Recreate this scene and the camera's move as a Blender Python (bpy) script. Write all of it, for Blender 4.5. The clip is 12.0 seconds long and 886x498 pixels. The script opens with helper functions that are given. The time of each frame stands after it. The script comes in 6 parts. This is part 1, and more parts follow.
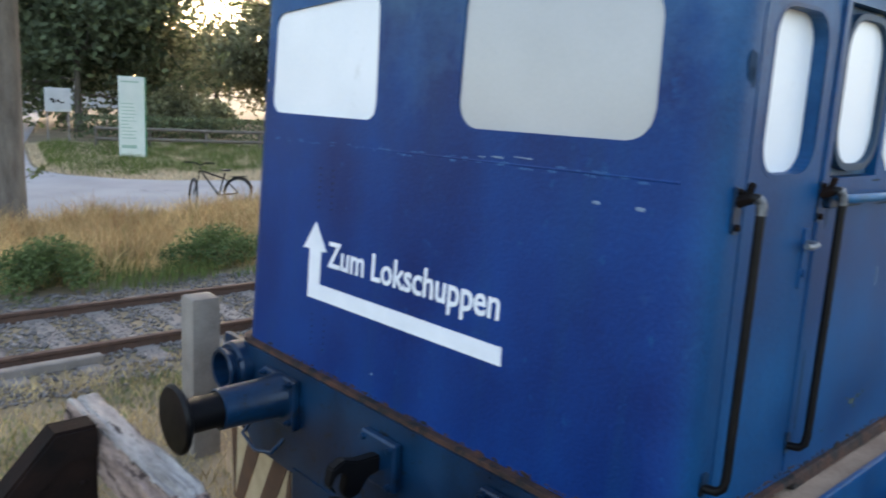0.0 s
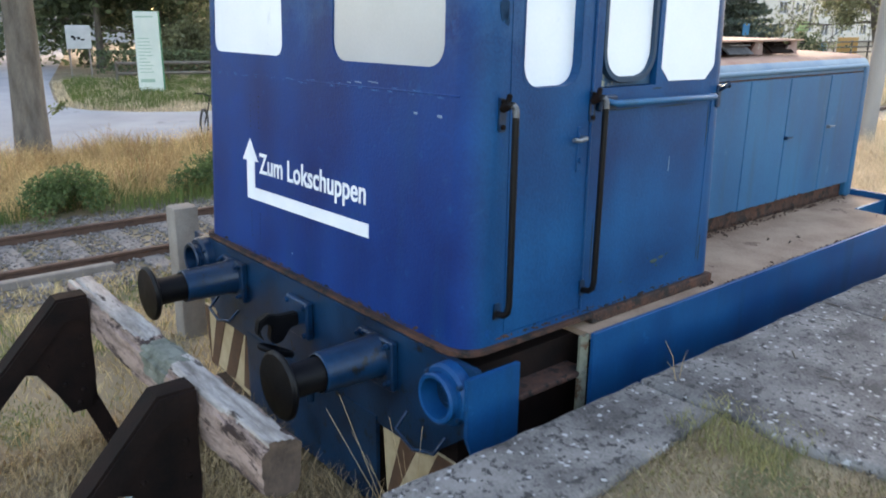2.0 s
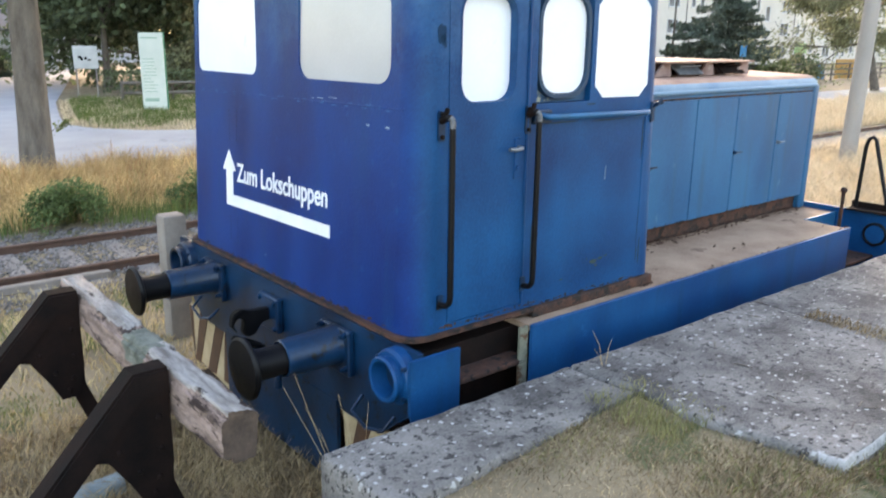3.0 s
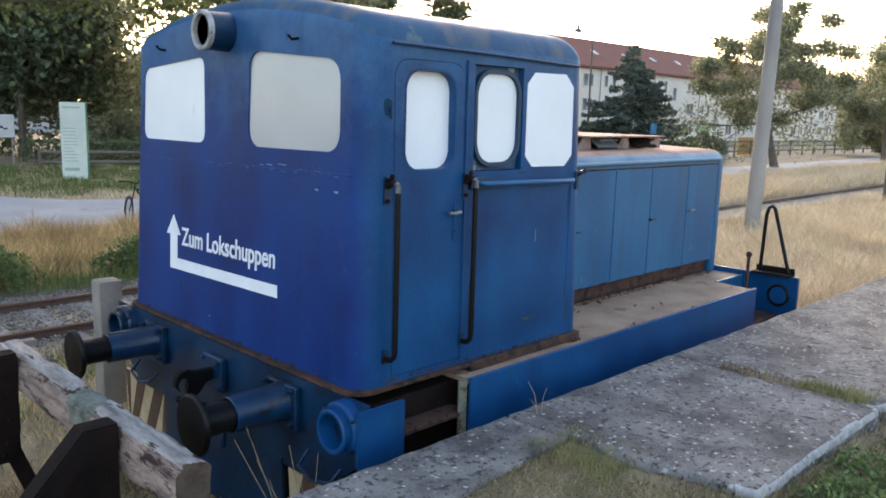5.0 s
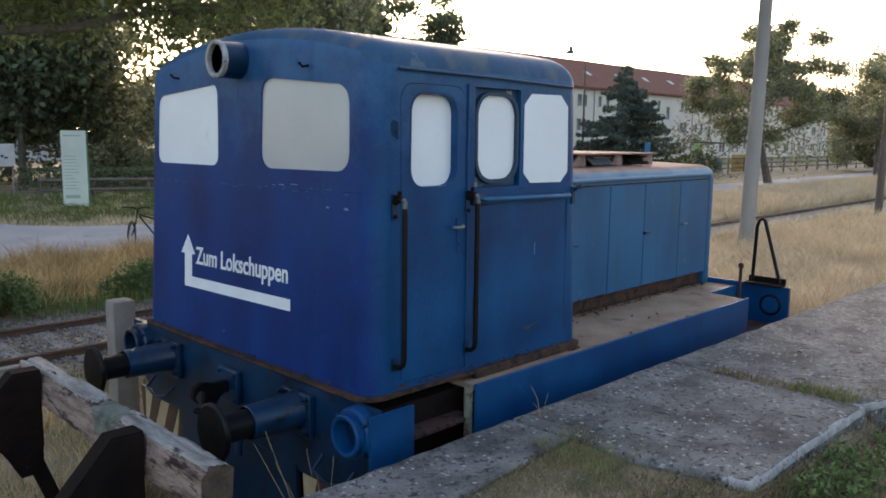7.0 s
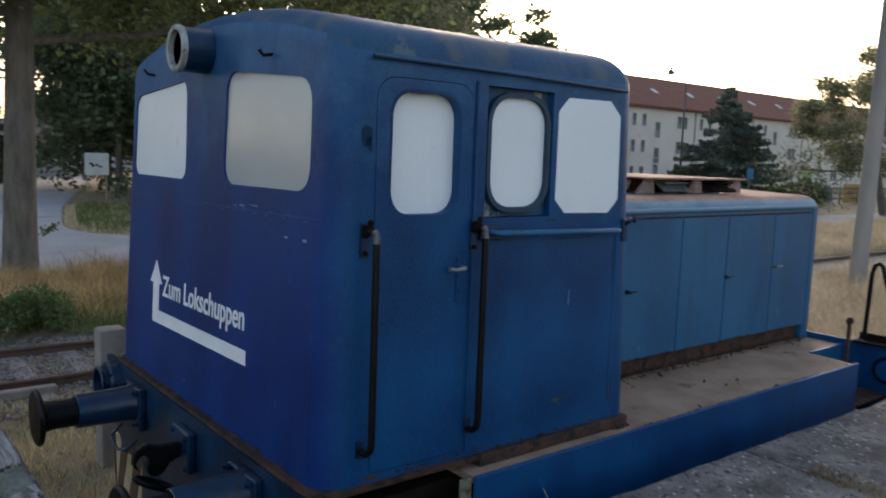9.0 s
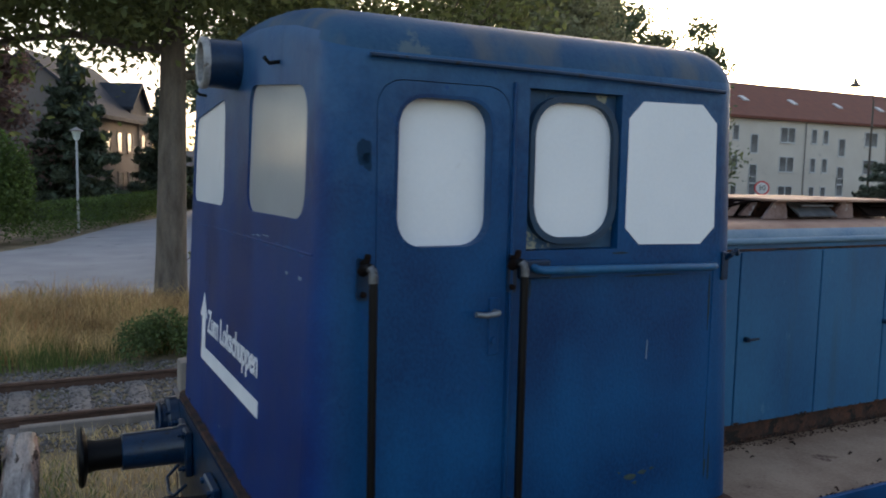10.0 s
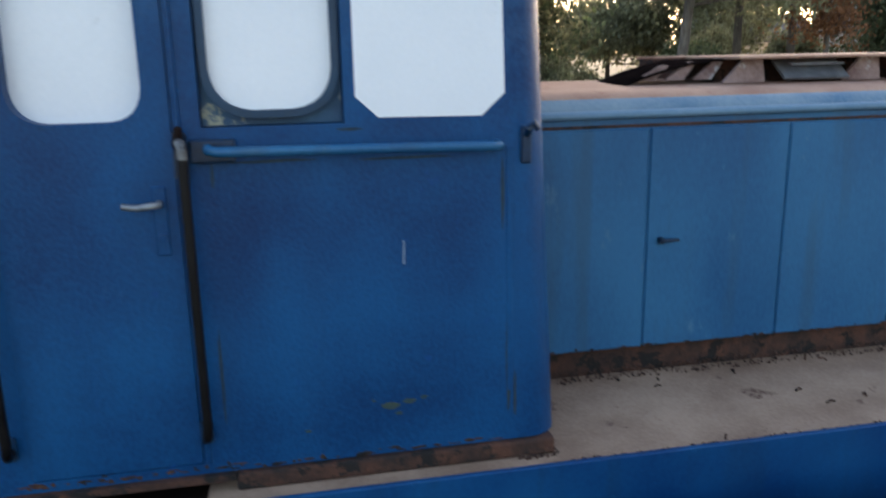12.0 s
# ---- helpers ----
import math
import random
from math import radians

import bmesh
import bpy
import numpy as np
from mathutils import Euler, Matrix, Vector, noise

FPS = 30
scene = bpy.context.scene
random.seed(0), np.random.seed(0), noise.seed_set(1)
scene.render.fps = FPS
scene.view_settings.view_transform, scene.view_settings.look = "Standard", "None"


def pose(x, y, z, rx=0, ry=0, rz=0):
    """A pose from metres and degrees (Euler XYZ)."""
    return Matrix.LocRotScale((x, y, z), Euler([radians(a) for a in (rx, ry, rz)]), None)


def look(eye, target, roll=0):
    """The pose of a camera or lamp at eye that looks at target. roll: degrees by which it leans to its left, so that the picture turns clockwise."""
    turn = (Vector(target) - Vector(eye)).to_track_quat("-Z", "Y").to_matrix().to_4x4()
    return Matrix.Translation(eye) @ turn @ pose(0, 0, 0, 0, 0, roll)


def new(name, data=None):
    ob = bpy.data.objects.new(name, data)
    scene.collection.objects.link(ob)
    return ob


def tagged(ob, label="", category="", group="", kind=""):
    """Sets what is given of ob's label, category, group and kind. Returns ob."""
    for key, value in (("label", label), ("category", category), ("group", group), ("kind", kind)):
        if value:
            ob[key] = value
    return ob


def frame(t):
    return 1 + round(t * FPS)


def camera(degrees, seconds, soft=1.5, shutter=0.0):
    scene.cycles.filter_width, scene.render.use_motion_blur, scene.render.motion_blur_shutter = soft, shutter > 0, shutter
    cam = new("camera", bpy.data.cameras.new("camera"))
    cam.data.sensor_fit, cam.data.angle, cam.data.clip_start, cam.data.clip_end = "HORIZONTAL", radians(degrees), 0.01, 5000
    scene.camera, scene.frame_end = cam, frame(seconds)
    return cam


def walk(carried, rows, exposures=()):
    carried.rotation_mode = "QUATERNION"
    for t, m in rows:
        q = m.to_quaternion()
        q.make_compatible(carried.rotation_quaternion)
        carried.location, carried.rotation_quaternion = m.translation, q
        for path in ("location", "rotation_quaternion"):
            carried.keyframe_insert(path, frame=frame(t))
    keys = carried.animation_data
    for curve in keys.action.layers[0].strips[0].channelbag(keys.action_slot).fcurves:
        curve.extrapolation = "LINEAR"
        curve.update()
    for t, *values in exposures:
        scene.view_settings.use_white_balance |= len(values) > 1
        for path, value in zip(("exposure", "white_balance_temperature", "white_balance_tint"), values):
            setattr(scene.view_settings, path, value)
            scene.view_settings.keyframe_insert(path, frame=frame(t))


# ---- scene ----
cam = camera(58.5, 12.0, soft=1.8, shutter=0.35)
PATH = [
    (0, (-2.222, -1.237, 2.685), (-0.894, 0.21, 2.308), 3.1),
    (0.5, (-2.013, -1.439, 2.786), (-0.607, -0.076, 2.381), 0.7),
    (1, (-2.022, -1.878, 2.841), (-0.748, -0.397, 2.415), -0.4),
    (1.5, (-2.15, -2.206, 2.827), (-0.863, -0.734, 2.407), 0.8),
    (2, (-2.355, -2.596, 2.807), (-1.116, -1.132, 2.24), 0.7),
    (2.5, (-2.384, -2.95, 2.791), (-1.188, -1.451, 2.224), 0.9),
    (3, (-2.418, -3.146, 2.821), (-1.181, -1.663, 2.302), 0.8),
    (3.5, (-2.43, -3.191, 2.84), (-1.118, -1.719, 2.507), 0.7),
    (5.5, (-2.82, -3.339, 2.804), (-1.406, -1.965, 2.466), 1.5),
    (6, (-2.908, -3.39, 2.806), (-1.489, -2.011, 2.517), 1.0),
    (6.5, (-2.922, -3.436, 2.799), (-1.501, -2.055, 2.527), 0.8),
    (7, (-2.919, -3.447, 2.795), (-1.506, -2.061, 2.511), 0.7),
    (9, (-1.712, -2.914, 2.772), (-0.469, -1.366, 2.531), 2.1),
    (9.5, (-1.295, -2.69, 2.787), (-0.288, -0.97, 2.612), 2.2),
    (10, (-0.839, -2.662, 2.764), (0.06, -0.885, 2.573), 1.2),
    (10.5, (-0.329, -2.644, 2.761), (0.43, -0.806, 2.548), -0.3),
    (11, (0.145, -2.56, 2.768), (0.789, -0.695, 2.442), -0.2),
    (11.5, (0.624, -2.597, 2.729), (1.094, -0.684, 2.379), -0.0),
    (12, (1.131, -2.656, 2.67), (1.515, -0.751, 2.196), -1.1),
]
EXPOSURES = [(0.0, 2.65), (1.0, 2.65), (2.0, 2.92), (2.6, 3.17), (3.1, 3.2), (3.6, 2.95), (5.5, 2.43), (6.5, 2.05), (9.0, 1.5), (9.6, 1.4), (10.0, 1.5), (10.5, 1.7), (11.0, 1.95), (11.5, 2.05), (12.0, 2.3)]
# the white balance drifts a little warmer towards the platform
EXPOSURES = [(t, stops, 6300 + 450 * max(0.0, 1 - abs(t - 3.0) / 2.5), 17) for t, stops in EXPOSURES]
walk(cam, [(t, look(eye, target, roll)) for t, eye, target, roll in PATH], EXPOSURES)

# ---- world and light ----
world = bpy.data.worlds.new("evening_sky")
scene.world = world
world.use_nodes = True
wn = world.node_tree
sky = wn.nodes.new("ShaderNodeTexSky")
sky.sky_type, sky.sun_disc = "NISHITA", False
sky.sun_elevation, sky.sun_rotation = radians(10), radians(42)
sky.air_density, sky.dust_density, sky.ozone_density = 1.0, 3.0, 1.0
haze = wn.nodes.new("ShaderNodeHueSaturation")
haze.inputs["Saturation"].default_value = 0.88
wn.links.new(sky.outputs["Color"], haze.inputs["Color"])
wn.links.new(haze.outputs["Color"], wn.nodes["Background"].inputs["Color"])
wn.nodes["Background"].inputs["Strength"].default_value = 0.15
sun = new("sun", bpy.data.lights.new("sun", "SUN"))
sun.data.energy, sun.data.angle, sun.data.color = 0.3, radians(25), (1.0, 0.88, 0.80)
sun.matrix_world = look((0, 0, 30), (0 - 10 * math.sin(radians(42)), -10 * math.cos(radians(42)), 30 - 10 * math.tan(radians(10))))


# ---- materials ----
def surf(name, dark, light, scale=6.0, rough=0.6, metal=0.0, bump=0.15, fine=60.0, spots=None, spot_size=3.0, spot_cover=0.62,
         streak=1.0, coat=0.0, spec=0.5, island=0.0, rough_var=0.15,
         stretch=None, lichen=None, chalk=None, lo=0.42, hi=0.92, streaks=None, other=None, through_light=0.0):
    """A painted, rusted, stony or leafy surface: two colours mixed by coarse and fine noise, with stains of a third colour."""
    m = bpy.data.materials.new(name)
    m.use_nodes = True
    nt, n, l = m.node_tree, m.node_tree.nodes, m.node_tree.links
    b = n["Principled BSDF"]
    co = n.new("ShaderNodeTexCoord")
    mp = n.new("ShaderNodeMapping")
    mp.inputs["Scale"].default_value = stretch or (1, 1, streak)
    l.new(co.outputs["Object"], mp.inputs["Vector"])
    big, small = n.new("ShaderNodeTexNoise"), n.new("ShaderNodeTexNoise")
    big.inputs["Scale"].default_value, small.inputs["Scale"].default_value = scale, fine
    big.inputs["Detail"].default_value, small.inputs["Detail"].default_value = 6, 3
    for t in (big, small):
        l.new(mp.outputs[0], t.inputs["Vector"])
    add = n.new("ShaderNodeMath")
    add.operation = "MULTIPLY_ADD"
    l.new(small.outputs["Fac"], add.inputs[0])
    add.inputs[1].default_value = 0.35
    l.new(big.outputs["Fac"], add.inputs[2])
    ramp = n.new("ShaderNodeMapRange")
    ramp.inputs[1].default_value, ramp.inputs[2].default_value = lo, hi
    l.new(add.outputs[0], ramp.inputs[0])
    mix = n.new("ShaderNodeMix")
    mix.data_type = "RGBA"
    mix.inputs[6].default_value, mix.inputs[7].default_value = (*dark, 1), (*light, 1)
    l.new(ramp.outputs[0], mix.inputs[0])
    colour = mix.outputs[2]
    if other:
        # a second pair of colours takes over softly between x0 and x1
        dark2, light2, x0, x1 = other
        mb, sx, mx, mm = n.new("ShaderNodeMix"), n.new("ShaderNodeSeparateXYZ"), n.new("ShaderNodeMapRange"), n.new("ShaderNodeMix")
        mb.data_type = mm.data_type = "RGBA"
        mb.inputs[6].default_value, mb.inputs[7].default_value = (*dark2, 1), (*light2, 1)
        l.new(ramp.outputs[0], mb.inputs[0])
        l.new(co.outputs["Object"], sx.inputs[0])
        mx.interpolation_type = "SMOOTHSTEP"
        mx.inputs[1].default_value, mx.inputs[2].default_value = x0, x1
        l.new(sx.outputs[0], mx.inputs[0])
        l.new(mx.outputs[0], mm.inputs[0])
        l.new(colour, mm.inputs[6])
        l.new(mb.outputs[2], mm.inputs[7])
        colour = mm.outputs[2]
    if chalk:
        # sun-bleached, chalky paint in ragged patches towards the top
        tint, z0, z1, much = chalk
        cz, cm, cn, ca, cr, cx = n.new("ShaderNodeSeparateXYZ"), n.new("ShaderNodeMapRange"), n.new("ShaderNodeTexNoise"), n.new("ShaderNodeMath"), n.new("ShaderNodeMapRange"), n.new("ShaderNodeMix")
        l.new(co.outputs["Object"], cz.inputs[0])
        cm.inputs[1].default_value, cm.inputs[2].default_value, cm.inputs[4].default_value = z0, z1, 0.55
        l.new(cz.outputs[2], cm.inputs[0])
        cn.inputs["Scale"].default_value, cn.inputs["Detail"].default_value, cn.inputs["Roughness"].default_value = 4.5, 9, 0.72
        l.new(co.outputs["Object"], cn.inputs["Vector"])
        l.new(cm.outputs[0], ca.inputs[0])
        l.new(cn.outputs["Fac"], ca.inputs[1])
        cr.inputs[1].default_value, cr.inputs[2].default_value, cr.inputs[4].default_value = 0.62, 1.05, much
        l.new(ca.outputs[0], cr.inputs[0])
        cx.data_type = "RGBA"
        cx.inputs[7].default_value = (*tint, 1)
        l.new(colour, cx.inputs[6])
        l.new(cr.outputs[0], cx.inputs[0])
        colour = cx.outputs[2]
    if spots:
        sp = n.new("ShaderNodeTexNoise")
        sp.inputs["Scale"].default_value, sp.inputs["Detail"].default_value = spot_size, 8
        sp.inputs["Roughness"].default_value = 0.7
        l.new(mp.outputs[0], sp.inputs["Vector"])
        sr = n.new("ShaderNodeMapRange")
        sr.inputs[1].default_value, sr.inputs[2].default_value = spot_cover, spot_cover + 0.05
        l.new(sp.outputs["Fac"], sr.inputs[0])
        m2 = n.new("ShaderNodeMix")
        m2.data_type = "RGBA"
        m2.inputs[7].default_value = (*spots, 1)
        l.new(colour, m2.inputs[6])
        l.new(sr.outputs[0], m2.inputs[0])
        colour = m2.outputs[2]
    if streaks:
        # run-down stains: tall narrow noise, laid thinly over the paint
        tint, wide, cover, much = streaks
        sm, sn, sr2, m4 = n.new("ShaderNodeMapping"), n.new("ShaderNodeTexNoise"), n.new("ShaderNodeMapRange"), n.new("ShaderNodeMix")
        sm.inputs["Scale"].default_value = (wide, wide, wide * 0.09)
        l.new(co.outputs["Object"], sm.inputs["Vector"])
        l.new(sm.outputs[0], sn.inputs["Vector"])
        sn.inputs["Scale"].default_value, sn.inputs["Detail"].default_value = 1.0, 5
        sr2.inputs[1].default_value, sr2.inputs[2].default_value, sr2.inputs[4].default_value = cover, cover + 0.16, much
        l.new(sn.outputs["Fac"], sr2.inputs[0])
        m4.data_type = "RGBA"
        m4.inputs[7].default_value = (*tint, 1)
        l.new(colour, m4.inputs[6])
        l.new(sr2.outputs[0], m4.inputs[0])
        colour = m4.outputs[2]
    if lichen:
        # round pale growths of uneven size, in some of the cells only
        tint, size, share = lichen
        wob = n.new("ShaderNodeTexNoise")
        wob.inputs["Scale"].default_value, wob.inputs["Detail"].default_value = size * 2.5, 4
        l.new(co.outputs["Object"], wob.inputs["Vector"])
        sh = n.new("ShaderNodeVectorMath")
        sh.operation = "MULTIPLY_ADD"
        sh.inputs[1].default_value = (0.9 / size,) * 3
        l.new(wob.outputs["Color"], sh.inputs[0])
        l.new(co.outputs["Object"], sh.inputs[2])
        vo = n.new("ShaderNodeTexVoronoi")
        vo.inputs["Scale"].default_value = size
        l.new(sh.outputs[0], vo.inputs["Vector"])
        sep = n.new("ShaderNodeSeparateColor")
        l.new(vo.outputs["Color"], sep.inputs[0])
        lim = n.new("ShaderNodeMapRange")
        lim.inputs[1].default_value, lim.inputs[2].default_value, lim.inputs[3].default_value, lim.inputs[4].default_value = 1 - share, 1.0, 0.0, 0.42
        l.new(sep.outputs[0], lim.inputs[0])
        less = n.new("ShaderNodeMath")
        less.operation = "SUBTRACT"
        l.new(lim.outputs[0], less.inputs[0])
        l.new(vo.outputs["Distance"], less.inputs[1])
        edge = n.new("ShaderNodeMapRange")
        edge.inputs[1].default_value, edge.inputs[2].default_value = 0.0, 0.07
        l.new(less.outputs[0], edge.inputs[0])
        m3 = n.new("ShaderNodeMix")
        m3.data_type = "RGBA"
        m3.inputs[7].default_value = (*tint, 1)
        l.new(colour, m3.inputs[6])
        l.new(edge.outputs[0], m3.inputs[0])
        colour = m3.outputs[2]
    if island:
        geo = n.new("ShaderNodeNewGeometry")
        hsv = n.new("ShaderNodeHueSaturation")
        mr = n.new("ShaderNodeMapRange")
        mr.inputs[3].default_value, mr.inputs[4].default_value = 1 - island, 1 + island
        l.new(geo.outputs["Random Per Island"], mr.inputs[0])
        l.new(mr.outputs[0], hsv.inputs["Value"])
        l.new(colour, hsv.inputs["Color"])
        colour = hsv.outputs[0]
    l.new(colour, b.inputs["Base Color"])
    rr = n.new("ShaderNodeMapRange")
    rr.inputs[3].default_value, rr.inputs[4].default_value = max(rough - rough_var, 0.03), min(rough + rough_var, 1)
    l.new(add.outputs[0], rr.inputs[0])
    l.new(rr.outputs[0], b.inputs["Roughness"])
    b.inputs["Metallic"].default_value = metal
    b.inputs["Specular IOR Level"].default_value = spec
    b.inputs["Coat Weight"].default_value = coat
    if bump:
        bp = n.new("ShaderNodeBump")
        bp.inputs["Strength"].default_value, bp.inputs["Distance"].default_value = bump, 0.02
        l.new(add.outputs[0], bp.inputs["Height"])
        l.new(bp.outputs[0], b.inputs["Normal"])
    if through_light:
        # thin leaves and blades pass part of the light
        tr, ms, out = n.new("ShaderNodeBsdfTranslucent"), n.new("ShaderNodeMixShader"), n.new("ShaderNodeOutputMaterial")
        l.new(colour, tr.inputs["Color"])
        ms.inputs[0].default_value = through_light
        l.new(b.outputs[0], ms.inputs[1])
        l.new(tr.outputs[0], ms.inputs[2])
        l.new(ms.outputs[0], out.inputs["Surface"])
        out.is_active_output = True
    return m


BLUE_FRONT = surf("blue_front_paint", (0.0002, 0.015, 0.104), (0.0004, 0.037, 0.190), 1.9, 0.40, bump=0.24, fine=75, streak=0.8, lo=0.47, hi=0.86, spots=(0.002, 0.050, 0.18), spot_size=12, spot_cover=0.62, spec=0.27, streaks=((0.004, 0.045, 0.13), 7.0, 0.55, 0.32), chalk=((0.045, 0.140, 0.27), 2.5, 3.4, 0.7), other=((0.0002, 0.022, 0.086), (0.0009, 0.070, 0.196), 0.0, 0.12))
BLUE_SIDE = surf("blue_side_paint", (0.0002, 0.022, 0.086), (0.0009, 0.070, 0.196), 1.9, 0.40, bump=0.24, fine=75, streak=0.8, lo=0.47, hi=0.86, spots=(0.004, 0.060, 0.17), spot_size=12, spot_cover=0.62, spec=0.27, streaks=((0.007, 0.032, 0.058), 8.0, 0.55, 0.35))
BLUE_BEAM = surf("blue_beam_paint", (0.0005, 0.0095, 0.027), (0.002, 0.030, 0.078), 4, 0.30, bump=0.18, lo=0.48, hi=0.85, spots=(0.006, 0.005, 0.005), spot_size=9, spot_cover=0.58, spec=0.45)
BLUE_SKIRT = surf("blue_skirt_paint", (0.0003, 0.032, 0.118), (0.0013, 0.067, 0.188), 2.2, 0.42, bump=0.12, fine=70, lo=0.47, hi=0.88, spots=(0.004, 0.074, 0.20), spot_size=9, spot_cover=0.62, spec=0.27, streaks=((0.007, 0.030, 0.060), 6.0, 0.55, 0.5))
BLUE_HOOD = surf("blue_hood_paint", (0.003, 0.062, 0.160), (0.018, 0.118, 0.240), 1.8, 0.42, bump=0.12, streak=0.5, lo=0.46, hi=0.84, spots=(0.05, 0.14, 0.24), spot_size=9, spot_cover=0.63, spec=0.4, streaks=((0.03, 0.06, 0.085), 8.0, 0.54, 0.35))
# bonnet shoulder: paler blue than the doors, with rust-brown spots
HOOD_SHOULDER = surf("pale_bonnet_shoulder", (0.055, 0.135, 0.220), (0.20, 0.275, 0.320), 2.5, 0.42, bump=0.1, lo=0.45, hi=0.85, spots=(0.22, 0.16, 0.13), spot_size=6, spot_cover=0.64, spec=0.4)
RED_PRIMER = surf("rusty_red_primer", (0.11, 0.052, 0.040), (0.30, 0.205, 0.175), 7, 0.75, bump=0.25, lo=0.42, hi=0.8, spots=(0.40, 0.37, 0.35), spot_size=5, spot_cover=0.56)
# roof: paler blue than the walls, with grey streaks
ROOF_PAINT = surf("pale_roof_paint", (0.004, 0.046, 0.118), (0.038, 0.100, 0.170), 3, 0.5, bump=0.14, lo=0.44, hi=0.9, spots=(0.085, 0.125, 0.155), spot_size=4, spot_cover=0.60, spec=0.26, streaks=((0.115, 0.115, 0.112), 5.0, 0.47, 0.6))
BLACK = surf("black_paint", (0.002, 0.002, 0.0025), (0.007, 0.006, 0.006), 10, 0.4, bump=0.08, spec=0.2)
STEEL_DARK = surf("dark_rusty_steel", (0.0035, 0.0026, 0.0024), (0.018, 0.0095, 0.0070), 6, 0.75, bump=0.25, lo=0.45, hi=0.9, spec=0.13)
RUST = surf("rust", (0.016, 0.0085, 0.0062), (0.090, 0.036, 0.020), 9, 0.85, bump=0.6, lo=0.48, hi=0.85, spots=(0.008, 0.006, 0.005), spot_size=11, spot_cover=0.52)
RUST_PALE = surf("pale_rusty_plate", (0.26, 0.13, 0.085), (0.42, 0.27, 0.19), 5, 0.75, bump=0.2, spots=(0.20, 0.07, 0.04), spot_size=6, spot_cover=0.60)
DECK = surf("dusty_deck", (0.20, 0.120, 0.074), (0.39, 0.268, 0.180), 2.5, 0.9, bump=0.3, lo=0.45, hi=0.85, spots=(0.12, 0.062, 0.038), spot_size=4, spot_cover=0.60)
WHITE = surf("white_panel", (0.74, 0.76, 0.775), (0.83, 0.84, 0.845), 2, 0.30, bump=0.02, rough_var=0.0, spots=(0.70, 0.71, 0.705), spot_size=3, spot_cover=0.64)
WHITE_GREY = surf("grey_film_panel", (0.42, 0.42, 0.41), (0.48, 0.48, 0.47), 2, 0.14, bump=0, rough_var=0.0)
LETTER = surf("white_lettering", (0.72, 0.73, 0.75), (0.82, 0.82, 0.83), 8, 0.5, bump=0.02)
RUBBER = surf("blue_rubber_frame", (0.003, 0.024, 0.055), (0.008, 0.042, 0.085), 8, 0.5, bump=0.08)
CREAM = surf("weathered_primer", (0.10, 0.105, 0.075), (0.22, 0.215, 0.155), 12, 0.8, bump=0.3, spots=(0.09, 0.045, 0.02), spot_size=14, spot_cover=0.55)
SEAL_PLATE = surf("chipped_seal_plate", (0.006, 0.040, 0.10), (0.03, 0.085, 0.15), 8, 0.6, bump=0.15, spots=(0.30, 0.30, 0.22), spot_size=7, spot_cover=0.53)
RIM_PALE = surf("pale_worn_rim", (0.15, 0.15, 0.145), (0.40, 0.39, 0.37), 14, 0.55, bump=0.2, lo=0.45, hi=0.8, spots=(0.10, 0.07, 0.05), spot_size=16, spot_cover=0.58)
RAIL_PALE = surf("pale_blue_rail", (0.07, 0.16, 0.25), (0.15, 0.25, 0.33), 6, 0.5, bump=0.1)
CHROME = surf("worn_metal", (0.16, 0.18, 0.20), (0.36, 0.38, 0.40), 12, 0.4, metal=0.6, bump=0.1)
CONCRETE = surf("old_concrete", (0.054, 0.048, 0.043), (0.212, 0.194, 0.176), 3.2, 0.92, bump=1.0, fine=70, lo=0.50, hi=0.82, spots=(0.034, 0.031, 0.028), spot_size=22, spot_cover=0.54, lichen=((0.36, 0.35, 0.33), 28.0, 0.5))
CONCRETE_EDGE = surf("pale_concrete_edge", (0.20, 0.19, 0.18), (0.42, 0.405, 0.385), 14, 0.95, bump=0.6, lo=0.42, hi=0.85, spots=(0.12, 0.112, 0.105), spot_size=26, spot_cover=0.58)
CONCRETE_POST = surf("concrete_post_grey", (0.17, 0.14, 0.115), (0.28, 0.245, 0.21), 5, 0.92, bump=0.5)
TIMBER = surf("weathered_timber", (0.036, 0.018, 0.013), (0.33, 0.235, 0.19), 5, 0.95, bump=1.0, fine=30, stretch=(3.0, 0.6, 3.0), lo=0.42, hi=0.74, spots=(0.030, 0.015, 0.011), spot_size=4, spot_cover=0.54)
TIMBER_TOP = surf("bleached_timber_top", (0.085, 0.066, 0.054), (0.39, 0.352, 0.315), 5, 0.92, bump=1.0, fine=30, stretch=(3.0, 0.5, 2.0), lo=0.40, hi=0.76, spots=(0.05, 0.036, 0.028), spot_size=5, spot_cover=0.58)
MOSS = surf("grey_green_moss", (0.055, 0.060, 0.042), (0.20, 0.205, 0.165), 9, 0.95, bump=0.8, lo=0.42, hi=0.8)
TIMBER_END = surf("dark_timber_end", (0.035, 0.023, 0.016), (0.115, 0.078, 0.055), 14, 0.95, bump=0.8)
STRIPE_DARK = surf("brown_stripe", (0.05, 0.025, 0.014), (0.12, 0.06, 0.03), 10, 0.7)
STRIPE_PALE = surf("cream_stripe", (0.36, 0.27, 0.15), (0.50, 0.40, 0.25), 10, 0.7)
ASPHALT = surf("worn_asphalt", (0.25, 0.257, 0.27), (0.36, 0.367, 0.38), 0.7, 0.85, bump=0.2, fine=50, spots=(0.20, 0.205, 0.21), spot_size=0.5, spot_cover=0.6)
